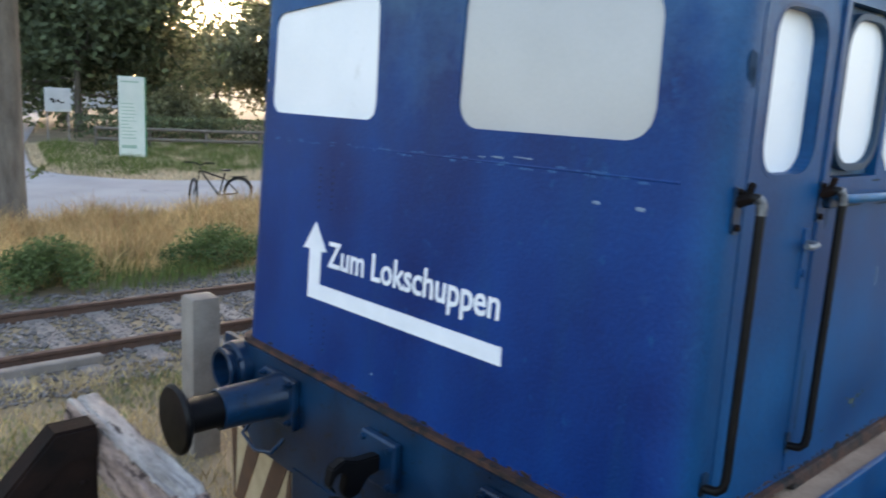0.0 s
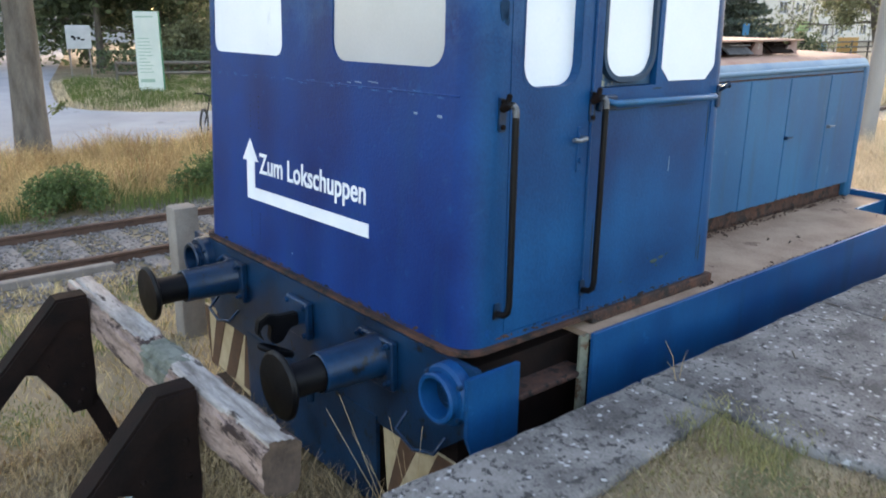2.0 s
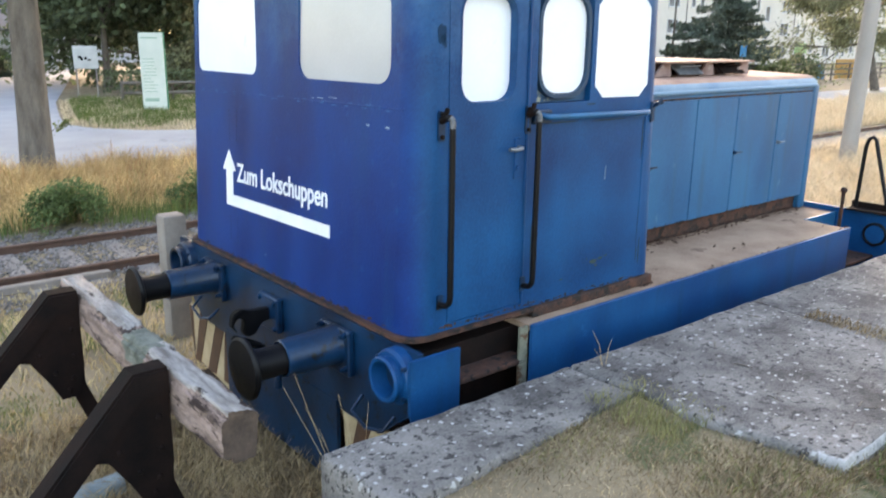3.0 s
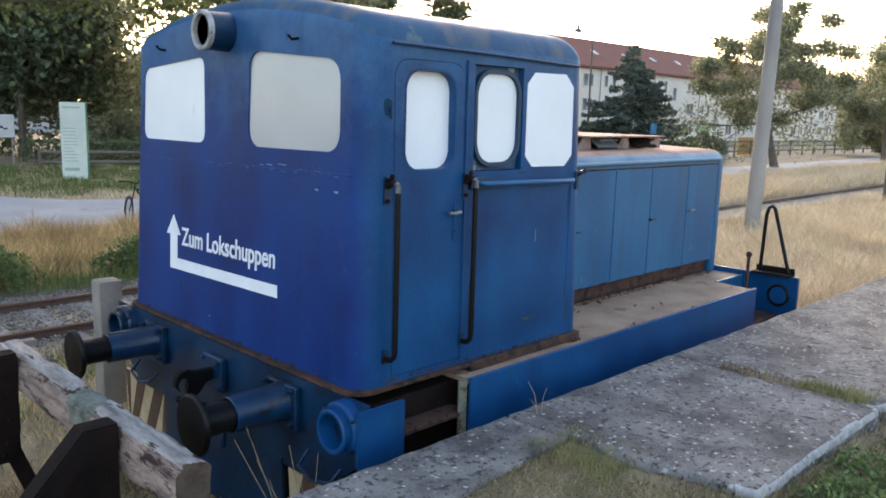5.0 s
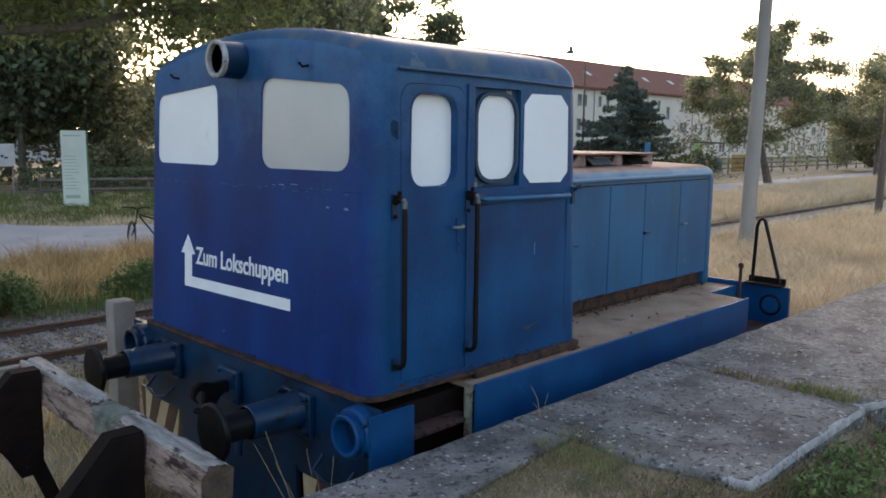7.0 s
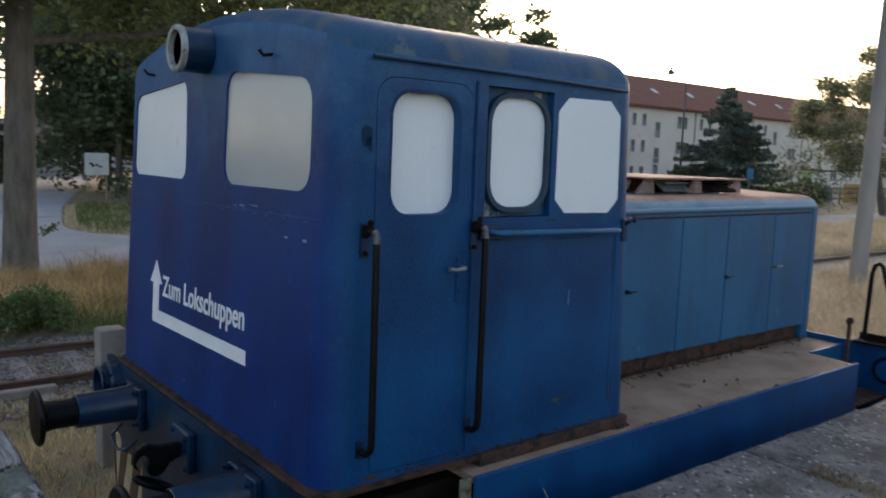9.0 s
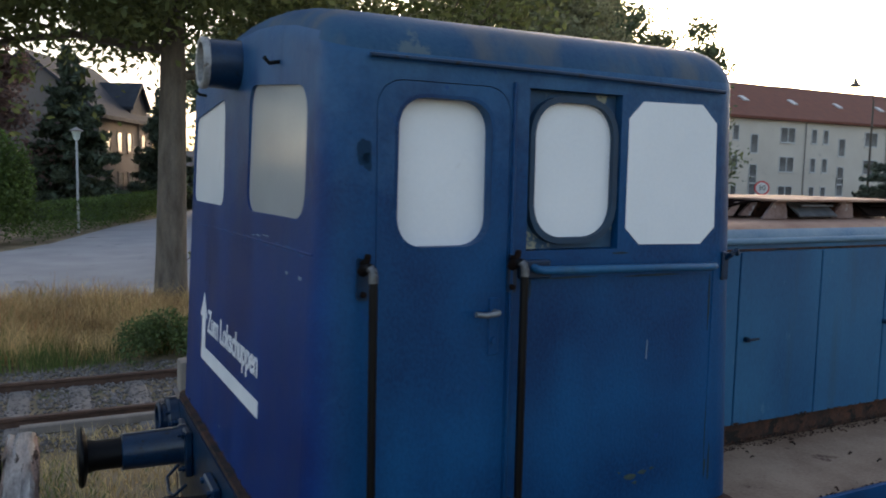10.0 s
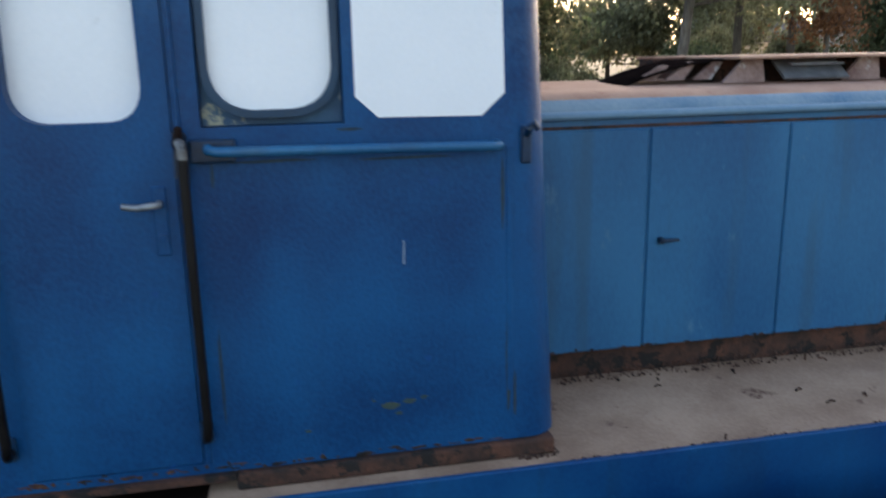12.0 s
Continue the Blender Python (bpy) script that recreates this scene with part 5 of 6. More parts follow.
def post_lantern():
    t = thing("street_lamp", "pale post lantern with a conical glass head", "street lamp", (0.45, 34, 0))
    bm = bmesh.new()
    tube(bm, [(0.45, 34, -0.1), (0.45, 34, 3.85)], 0.055, 10, True, 0.045)
    part("pole", bm, WINDOW_WHITE, t)
    bm = bmesh.new()
    lathe(bm, (0.45, 34, 3.82), (0, 0, 1), [(0, 0.10), (0.05, 0.11), (0.36, 0.19)], 8)
    part("glass", bm, SIGN_WHITE, t)
    bm = bmesh.new()
    lathe(bm, (0.45, 34, 4.18), (0, 0, 1), [(0, 0.27), (0.04, 0.27), (0.14, 0.08), (0.18, 0.03)], 8)
    part("cap", bm, POLE, t)


post_lantern()


def mast(at, h, r, lean, label, mat):
    t = thing("utility_pole", label, "pole", (*at, 0))
    bm = bmesh.new()
    x, y = at
    tube(bm, [(x, y, -0.2), (x + lean[0] * h, y + lean[1] * h, h)], r, 12, True, r * 0.7)
    part("shaft", bm, mat, t, smooth=60)
    return t


mast((16.4, 4.90), 9.0, 0.19, (0.008, -0.015), "slightly leaning grey concrete utility pole in the meadow", POLE)
mast((26.8, 4.85), 8.0, 0.13, (0.02, 0.0), "brown wooden utility pole in the meadow", POLE_WOOD)
lamp_mast = mast((49.3, 32.6), 8.2, 0.09, (0.0, 0.0), "dark slender street lamp mast before the apartment building", POLE_WOOD)
bm = bmesh.new()
lathe(bm, (48.3, 33.3, 9.15), (0, 0, 1), [(0, 0.42), (0.10, 0.34), (0.28, 0.14), (0.55, 0.08), (0.58, 0.02)], 16)
part("lamp_shade", bm, POLE_WOOD, lamp_mast)
bm = bmesh.new()
tube(bm, [(49.3, 32.6, 8.2), (49.1, 32.75, 9.2), (48.7, 33.0, 9.75), (48.3, 33.3, 9.7)], 0.03, 6)
part("arm", bm, POLE_WOOD, lamp_mast)


def speed_sign():
    x, y, z = 25.8, 20.8, 2.42
    t = thing("traffic_sign", "round white speed sign with red ring on a post", "traffic sign", (x, y, 0))
    m = Matrix.Translation((x, y, z)) @ Matrix.Rotation(radians(-40), 4, "Z")
    bm = bmesh.new()
    lathe(bm, (0, 0, 0), (0, -1, 0), [(0, 0.30), (0.02, 0.30)], 28)
    bmesh.ops.transform(bm, matrix=m, verts=bm.verts)
    disc = part("disc", bm, RED_SIGN, t)
    bm = bmesh.new()
    lathe(bm, (0, -0.02, 0), (0, -1, 0), [(0, 0.24), (0.005, 0.24)], 28)
    bmesh.ops.transform(bm, matrix=m, verts=bm.verts)
    part("face", bm, WINDOW_WHITE, disc)
    cu = bpy.data.curves.new("numeral", "FONT")
    cu.body, cu.size, cu.extrude, cu.align_x, cu.align_y = "30", 0.30, 0.001, "CENTER", "CENTER"
    probe = new("numeral", cu)
    bpy.context.view_layer.update()
    me = bpy.data.meshes.new_from_object(probe.evaluated_get(bpy.context.evaluated_depsgraph_get()))
    bpy.data.objects.remove(probe)
    me.transform(m @ Matrix.Translation((0, -0.028, 0)) @ Matrix.Rotation(radians(90), 4, "X"))
    me.materials.append(BLACK)
    o = new("numeral", me)
    o.parent = disc
    bm = bmesh.new()
    tube(bm, [(x + 0.03, y + 0.04, -0.1), (x + 0.03, y + 0.04, z + 0.25)], 0.03, 8)
    part("post", bm, POLE, t)


speed_sign()


def small_board(x, y, z, w, h, mat, label):
    t = thing("sign", label, "sign", (x, y, 0))
    bm = bmesh.new()
    box(bm, (x - w / 2, y - 0.02, z - h / 2), (x + w / 2, y + 0.02, z + h / 2), 0.01, 1)
    part("board", bm, mat, t)
    bm = bmesh.new()
    tube(bm, [(x, y + 0.05, -0.1), (x, y + 0.05, z)], 0.04, 8)
    part("post", bm, POLE, t)


small_board(46.4, 25.2, 2.15, 0.75, 0.7, BLUE_SIGN, "small blue sign on a post by the road")
small_board(58.5, 27.5, 2.3, 1.9, 0.75, LIME_SIGN, "lime green sign on a post by the fence")
bm = bmesh.new()
box(bm, (62, 26.2, 0), (65.5, 26.3, 1.5), 0.02, 1)
tagged(part("boarding", bm, ORANGE), "orange wooden boarding at the far fence", "boarding")
bm = bmesh.new()
box(bm, (58.5, 26.6, 0), (61, 26.7, 1.2), 0.02, 1)
tagged(part("boarding", bm, BLUE_SIGN), "blue sheet boarding at the far fence", "boarding")


def bicycle():
    y = 15.2
    xf, xr, r = 5.35, 6.42, 0.33
    g = gz(5.9, y) + 0.03
    t = thing("bicycle", "dark bicycle parked at the road edge", "bicycle", (5.9, y, g))
    for x, (ux, uy) in ((xf, (0.62, 0.785)), (xr, (1.0, 0.0))):
        def on_wheel(rad, a):
            return (x + rad * math.cos(a) * ux, y + rad * math.cos(a) * uy, g + r + rad * math.sin(a))
        bm = bmesh.new()
        tube(bm, [on_wheel(r, 2 * math.pi * k / 28) for k in range(29)], 0.022, 6, False)
        w = part("wheel", bm, TYRE, t)
        for k in range(9):
            a = math.pi * k / 9
            bm = bmesh.new()
            tube(bm, [on_wheel(-r, a), on_wheel(r, a)], 0.003, 4)
            part("spoke", bm, CHROME, w)
        bm = bmesh.new()
        tube(bm, [on_wheel(r + 0.035, radians(a)) for a in range(15, 176, 10)], 0.02, 6)
        part("mudguard", bm, BLACK, t)
    bb, seat, head = (5.95, y, g + 0.30), (6.10, y, g + 0.80), (5.55, y, g + 0.82)
    for name, pts, rad in (("down_tube", [head, bb], 0.02), ("seat_tube", [bb, seat], 0.018), ("top_tube", [(5.54, y, g + 0.86), (6.06, y, g + 0.68)], 0.018),
                           ("chain_stay", [bb, (xr, y, g + r)], 0.014), ("seat_stay", [(6.07, y, g + 0.70), (xr, y, g + r)], 0.012),
                           ("fork", [(5.52, y, g + 0.95), (5.46, y, g + 0.68), (xf, y, g + r)], 0.016)):
        bm = bmesh.new()
        tube(bm, pts, rad, 8)
        part(name, bm, BLACK, t)
    bm = bmesh.new()
    tube(bm, [(5.52 + 0.785 * q - 0.1 * abs(q), y - 0.62 * q, g + 0.98 + 0.06 * min(1, abs(q) * 8)) for q in (-0.33, -0.12, -0.05, 0, 0.05, 0.12, 0.33)], 0.016, 8)
    part("handlebar", bm, BLACK, t)
    bm = bmesh.new()
    lathe(bm, (6.22, y, g + 0.86), (-1, 0, 0.05), [(0, 0.07), (0.08, 0.08), (0.2, 0.035), (0.28, 0.02)], 10)
    bmesh.ops.transform(bm, matrix=Matrix.Translation((0, 0, g + 0.86)) @ Matrix.Diagonal((1, 1, 0.35, 1)) @ Matrix.Translation((0, 0, -(g + 0.86))), verts=bm.verts)
    part("saddle", bm, BLACK, t)
    bm = bmesh.new()
    box(bm, (6.25, y - 0.05, g + 0.70), (6.62, y + 0.05, g + 0.72))
    part("carrier", bm, BLACK, t)


bicycle()


# ---- buffer stop ----
stop = thing("buffer_stop", "old buffer stop with weathered timber beam on rusty steel brackets", "buffer stop", (-1.1, 1.4, 0))
bm = bmesh.new()
nx = 120
outline = []
for (u0, v0), (u1, v1) in zip([(-1.085, 0.86), (-0.90, 0.86), (-0.90, 1.13), (-1.085, 1.13)], [(-0.90, 0.86), (-0.90, 1.13), (-1.085, 1.13), (-1.085, 0.86)]):
    outline += [(u0 + (u1 - u0) * k / 14, v0 + (v1 - v0) * k / 14) for k in range(14)]
rows = []
for k in range(nx + 1):
    y = 0.03 + (2.70 - 0.03) * k / nx
    row = []
    for u, v in outline:
        du, dv = (u + 0.9925) / 0.0925, (v - 0.995) / 0.135
        worn = (0.018 + 0.018 * noise.noise((du * 2, y * 6, dv * 2))) * max(0.0, abs(du) + abs(dv) - 1.62) / 0.38
        crack = 0.030 * max(0.0, noise.noise((u * 26, y * 1.3, v * 26)) - 0.12) + 0.008 * noise.noise((u * 40, y * 14, v * 40)) + 0.016 * max(0.0, noise.noise((u * 6 + 4, y * 2.4, v * 6)))
        off = worn + crack
        row.append(bm.verts.new((u - off * du, y + (0.025 * noise.noise((u * 14, v * 14, 3)) if k in (0, nx) else 0), v - off * dv - (0.018 if 48 < k < 66 and v > 1.1 else 0))))
    rows.append(row)
for a, b in zip(rows, rows[1:]):
    for k in range(len(a)):
        bm.faces.new((a[k], a[(k + 1) % len(a)], b[(k + 1) % len(a)], b[k]))
bm.faces.new(rows[0][::-1])
bm.faces.new(rows[-1])
beam = part("beam", bm, TIMBER, stop, "cracked grey-brown timber beam", smooth=35)
beam.data.materials.append(TIMBER_END)
beam.data.materials.append(TIMBER_TOP)
beam.data.materials.append(MOSS)
for p in beam.data.polygons:
    if abs(p.normal.y) > 0.8:
        p.material_index = 1
    elif p.center.z > 1.112:
        p.material_index = 2
    c = p.center
    if abs(c.y - 1.22 + 0.25 * (c.z - 1.1)) + 0.16 * noise.noise((c.x * 9, c.y * 9, c.z * 9)) < 0.15 and c.z > 0.98:
        p.material_index = 3


def stop_bracket(y):
    """An upright and a raking strut of angle steel with a riveted gusset between them."""
    def flat(u, v, d):
        return (u, y + d, v)
    b = bmesh.new()
    slab(b, [(-1.09, 1.13), (-1.24, 1.13), (-1.50, 0.86), (-1.58, 0.77), (-1.42, 0.72), (-1.32, 0.56), (-1.25, 0.42), (-1.14, 0.42), (-1.09, 0.62)], flat, -0.008, 0.008)
    g = part("gusset", b, STEEL_DARK, stop, "riveted dark steel gusset plate")
    for u, v in ((-1.15, 1.06), (-1.26, 1.02), (-1.38, 0.90), (-1.47, 0.80), (-1.15, 0.90), (-1.15, 0.72), (-1.17, 0.56), (-1.20, 0.48), (-1.36, 0.76), (-1.27, 0.62)):
        b = bmesh.new()
        lathe(b, (u, y - 0.008, v), (0, -1, 0), [(0, 0.018), (0.008, 0.015), (0.013, 0.006)], 8)
        part("rivet", b, STEEL_DARK, g)
    b = bmesh.new()
    slab(b, [(-1.09, 1.15), (-1.26, 1.15), (-2.35, -0.05), (-2.20, -0.05), (-1.235, 1.02), (-1.09, 1.02)], flat, -0.012, -0.026)
    slab(b, [(-1.09, 1.165), (-1.265, 1.165), (-2.37, -0.05), (-2.35, -0.05), (-1.26, 1.15), (-1.09, 1.15)], flat, -0.012, 0.11)
    part("strut", b, STEEL_DARK, stop, "raking angle-steel strut")
    b = bmesh.new()
    slab(b, [(-1.09, 1.12), (-1.17, 1.12), (-1.20, 0.5), (-1.00, -0.05), (-0.90, -0.05), (-1.09, 0.5)], flat, 0.012, 0.03)
    slab(b, [(-1.09, 1.12), (-1.105, 1.12), (-1.105, 0.5), (-0.92, -0.05), (-0.90, -0.05), (-1.09, 0.5)], flat, 0.03, 0.11)
    part("upright", b, STEEL_DARK, stop)


stop_bracket(0.66)
stop_bracket(2.24)

# concrete post beside the track, pipe, loose plank
bm = bmesh.new()
box(bm, (0.11, 3.86, -0.2), (0.33, 4.06, 1.20), 0.02, 2)
for v in bm.verts:
    v.co.x += 0.006 * noise.noise(v.co * 4)
tagged(part("concrete_post", bm, CONCRETE_POST, smooth=40), "square weathered concrete post beside the track", "post")
bm = bmesh.new()
lathe(bm, (-1.62, 1.50, 0.06), (1, 0.1, 0.02), [(0, 0.075), (0.5, 0.075), (0.5, 0.062), (0.35, 0.058)], 20)
tagged(part("pipe", bm, surf("weathered_pipe", (0.16, 0.19, 0.19), (0.34, 0.38, 0.37), 8, 0.6, bump=0.2), smooth=40), "short grey-blue pipe lying in the grass", "pipe")
bm = bmesh.new()
box(bm, (-1.12, 6.14, 0.03), (0.28, 6.25, 0.125), 0.012, 1)
tagged(part("plank", bm, CONCRETE_POST), "pale grey plank lying along the rail", "plank")

# ---- locomotive details ----
def bar(name, pts, r, mat, parent, label="", seg=10):
    b = bmesh.new()
    tube(b, pts, r, seg)
    return part(name, b, mat, parent, label, smooth=60)


def grab_rail(x, foot):
    """A tall black grab rail with bent ends and bracket plates."""
    bx = x - 0.013
    pts = [(bx, 0.0, 2.405), (bx, -0.045, 2.422), (bx + 0.004, -0.066, 2.424), (x, -0.077, 2.405), (x, -0.079, 2.36),
           (x, -0.079, 1.9), (x, -0.078, foot + 0.06), (x - 0.003, -0.074, foot + 0.025), (x - 0.008, -0.055, foot + 0.005), (bx, -0.005, foot)]
    g = bar("grab_rail", pts, 0.0165, BLACK, loco, "black steel grab rail")
    b = bmesh.new()
    slab(b, rounded([(bx - 0.024, 2.30), (bx + 0.022, 2.295), (bx + 0.024, 2.445), (bx - 0.020, 2.455)], 0.012, 3), on_side, -0.02, 0.010)
    plate = part("bracket", b, BLUE_BEAM, g)
    for z in (2.32, 2.435):
        b = bmesh.new()
        lathe(b, (bx, near_y(z) - 0.009, z), (0, -1, 0), [(0, 0.013), (0.014, 0.012), (0.016, 0.005)], 6)
        part("bolt", b, STEEL_DARK, plate)
    b = bmesh.new()
    tube(b, [(bx, -0.005, 2.405), (bx, -0.03, 2.416), (bx + 0.002, -0.052, 2.423)], 0.022, 8, True, 0.019)
    lathe(b, (bx, -0.036, 2.422), (0.1, -0.2, 1), [(0, 0.014), (0.045, 0.013), (0.050, 0.008)], 8)
    part("clevis", b, STEEL_DARK, g, "rusty clevis at the rail head")
    b = bmesh.new()
    slab(b, rounded([(bx - 0.022, foot - 0.03), (bx + 0.022, foot - 0.03), (bx + 0.020, foot + 0.055), (bx - 0.020, foot + 0.055)], 0.01, 3), on_side, -0.02, 0.010)
    part("bracket", b, BLUE_BEAM, g)
    b = bmesh.new()
    tube(b, [(bx + 0.004, -0.066, 2.4245), (x - 0.002, -0.0745, 2.412), (x, -0.0785, 2.398), (x, -0.0795, 2.37)], 0.0172, 10)
    part("worn_bend", b, WORN_STEEL, g, "bend worn to bare metal")


grab_rail(0.195, 1.41)
grab_rail(0.826, 1.40)
hr = bar("hand_rail", [(0.90, -0.002, 2.40), (0.905, -0.05, 2.392), (0.93, -0.062, 2.388), (1.40, -0.062, 2.380), (1.83, -0.062, 2.372), (1.86, -0.05, 2.372), (1.863, 0.0, 2.372)], 0.017, BLUE_HOOD, loco, "blue horizontal hand rail")
bm = bmesh.new()
box(bm, (0.845, -0.03, 2.35), (0.985, 0.01, 2.425), 0.006, 1)
part("bracket", bm, BLUE_BEAM, hr)
bm = bmesh.new()
box(bm, (1.950, -0.012, 2.30), (1.988, 0.04, 2.43), 0.006, 1)
tube(bm, [(1.968, -0.005, 2.40), (1.968, -0.045, 2.425), (1.982, -0.055, 2.442), (1.996, -0.050, 2.422)], 0.013, 8)
part("hook_bracket", bm, BLUE_BEAM, loco)
# door handle and lock
dh = bar("door_handle", [(0.735, 0.0, 2.226), (0.735, -0.045, 2.226), (0.72, -0.055, 2.226), (0.67, -0.058, 2.221), (0.628, -0.055, 2.228)], 0.0115, CHROME, door, "worn lever door handle")
bm = bmesh.new()
box(bm, (0.712, -0.010, 2.05), (0.758, 0.004, 2.28), 0.004, 1)
lathe(bm, (0.735, -0.010, 2.11), (0, -1, 0), [(0, 0.016), (0.008, 0.015), (0.009, 0.008)], 12)
part("lock_plate", bm, BLUE_SIDE, door)
bm = bmesh.new()
slab(bm, rounded([(0.302, 2.47), (0.725, 2.47), (0.725, 3.053), (0.308, 3.053)], 0.11), on_side, 0.0, 0.0045)
tools = bmesh.new()
slab(tools, DW, on_side, -0.03, 0.03)
lip = part("window_lip", bm, BLUE_SIDE, door)
cut(lip, tools)
bar("drip_rail", [(0.20, -0.014, 3.175), (1.0, -0.018, 3.168), (1.90, -0.014, 3.15)], 0.009, BLUE_BEAM, loco, "narrow drip rail above the door", 8)
bar("door_seam", [(0.812, -0.004, 1.29), (0.812, 0.002, 3.12)], 0.009, BLUE_SIDE, loco, "", 8)
bm = bmesh.new()
box(bm, (1.90, -0.004, 1.27), (1.922, 0.006, 2.36), 0.002, 1)
part("edge_strip", bm, BLUE_SIDE, loco)
# welded seam across the front, hooks over the windows, roof lifting eyes
bar("weld_seam", [(front_x(2.44) + 0.0055, 0.12, 2.455), (front_x(2.44) + 0.0055, 1.4, 2.435), (front_x(2.44) + 0.0055, 2.72, 2.41)], 0.007, BLUE_FRONT, cab, "", 8)
for y in (0.66, 2.32):
    bar("hook", [(front_x(3.23), y, 3.215 if y < 1 else 3.20), (front_x(3.23) - 0.05, y, 3.205), (front_x(3.23) - 0.07, y + 0.01, 3.23)], 0.009, BLACK, cab, "", 8)
# rows of small holes in the front sheet
for dy in (0.0, 0.115):
    for k in range(7):
        for z0 in (2.10, 1.37):
            z = z0 + 0.033 * k
            if z0 < 2 and k > 5:
                continue
            bm = bmesh.new()
            lathe(bm, (front_x(z) + 0.002, 2.16 - dy, z), (-1, 0, 0.04), [(0, 0.006), (0.003, 0.006)], 6)
            part("hole", bm, BLACK, cab)
# scratches and chips of bare paint
for u, z, w, h in ((0.42, 2.345, 0.03, 0.012), (0.235, 2.345, 0.035, 0.014), (0.9, 2.46, 0.06, 0.008), (1.0, 2.455, 0.035, 0.006), (1.62, 1.36, 0.012, 0.012), (0.75, 2.47, 0.09, 0.006)):
    bm = bmesh.new()
    slab(bm, rounded([(u, z), (u + w, z + 0.003), (u + w, z + h), (u, z + h)], h * 0.3, 2), on_front, -0.001, 0.0025)
    part("paint_chip", bm, GREY_CHIP, cab)
bm = bmesh.new()
slab(bm, rounded([(1.522, 1.965), (1.528, 1.965), (1.531, 2.05), (1.526, 2.05)], 0.002, 2), on_side, -0.001, 0.0025)
part("paint_chip", bm, GREY_CHIP, cab)
def blot(u, z, w, h, seed, mat, name, label, place=on_side, parent=None):
    """A thin stain with a ragged outline."""
    r = random.Random(seed)
    n = 22
    edge = [r.uniform(0.55, 1.1) for k in range(n)]
    edge = [(edge[k - 1] + 2 * edge[k] + edge[(k + 1) % n]) / 4 for k in range(n)]
    b = bmesh.new()
    slab(b, [(u + w * e * math.cos(2 * math.pi * k / n), z + h * e * math.sin(2 * math.pi * k / n)) for k, e in enumerate(edge)], place, -0.002, 0.0012)
    return part(name, b, mat, parent or cab, label)


for k, (u, z, w, h) in enumerate([(1.46, 1.437, 0.038, 0.016), (1.53, 1.448, 0.030, 0.012), (1.585, 1.458, 0.018, 0.007), (1.49, 1.405, 0.016, 0.008), (1.40, 1.462, 0.010, 0.005), (1.16, 1.37, 0.012, 0.006)]):
    blot(u, z, w, h, k, OLD_PAINT, "worn_spot", "worn spot of greenish old paint")
blot(0.190, 2.835, 0.038, 0.062, 31, FILLER, "filler_patch", "dull dark patch of filler beside the door")
blot(0.200, 2.80, 0.022, 0.040, 32, FILLER, "filler_patch", "dull dark patch of filler beside the door")
# brown run-down stains beside the edge strip and under the hand rail
for k, (u, z, w, h) in enumerate([(1.905, 1.62, 0.010, 0.30), (1.885, 2.20, 0.007, 0.14), (1.93, 1.42, 0.007, 0.12), (0.905, 2.30, 0.006, 0.05), (1.36, 2.44, 0.05, 0.006), (0.88, 1.60, 0.006, 0.20), (1.10, 2.345, 0.16, 0.006), (1.55, 2.338, 0.20, 0.005)]):
    blot(u, z, w, h, 50 + k, GRIME, "stain", "brown run-down stain")

def rust_chips(place, u0, u1, z, n, seed, parent, spread=0.006):
    """Flakes of rust where the paint has gone along a sheet's foot."""
    r = random.Random(seed)
    for k in range(n):
        u, zz = r.uniform(u0, u1), z + abs(r.gauss(0, spread))
        a, h = 0.004 + 0.028 * r.random() ** 2, 0.002 + 0.007 * r.random() ** 2
        b = bmesh.new()
        ring_pts = [(u + a * math.cos(q) * r.uniform(0.6, 1.2), zz + h * math.sin(q) * r.uniform(0.6, 1.2)) for q in [0, 0.9, 1.8, 2.7, 3.6, 4.5, 5.4]]
        slab(b, ring_pts, place, -0.004, 0.0022)
        part("rust_flake", b, RUST, parent)


def nicks(u0, u1, z, n, seed):
    """Pale worn nicks along the welded seam of the front."""
    r = random.Random(seed)
    for k in range(n):
        u = r.uniform(u0, u1)
        blot(u, z + 0.016 * (1.4 - u) * 0.9 + r.uniform(-0.014, 0.010), r.uniform(0.006, 0.035), r.uniform(0.002, 0.007), seed + k, WORN_BLUE, "paint_nick", "", on_front)


nicks(0.25, 2.65, 2.436, 46, 700)
rust_chips(on_front, 0.22, 2.62, 1.256, 75, 3, cab)
rust_chips(on_side, 0.86, 1.88, 1.256, 36, 4, cab)
rust_chips(on_side, 0.20, 0.92, 1.262, 44, 6, cab, 0.012)
rust_chips(lambda u, v, d: (u, HY0 - 0.013 - d, v), 2.1, 5.35, 1.328, 60, 5, hood, 0.005)

# draw hook, chain and coupling
hook = bmesh.new()
box(hook, (-0.115, CY - 0.13, 0.90), (-0.066, CY + 0.13, 1.14), 0.01, 1)
for dy in (-0.10, 0.10):
    for dz in (0.93, 1.11):
        lathe(hook, (-0.115, CY + dy, dz), (-1, 0, 0), [(0, 0.018), (0.018, 0.017), (0.02, 0.008)], 6)
hook = part("hook_plate", hook, BLUE_BEAM, loco)
bm = bmesh.new()
slab(bm, [(-0.10, 1.06), (-0.24, 1.065), (-0.31, 1.09), (-0.37, 1.06), (-0.385, 0.98), (-0.34, 0.93), (-0.37, 0.985), (-0.345, 1.03), (-0.31, 1.03), (-0.29, 1.0), (-0.305, 0.93), (-0.28, 0.89), (-0.22, 0.90), (-0.17, 0.97), (-0.10, 0.985)],
     lambda u, v, d: (u, CY + d, v), -0.03, 0.03)
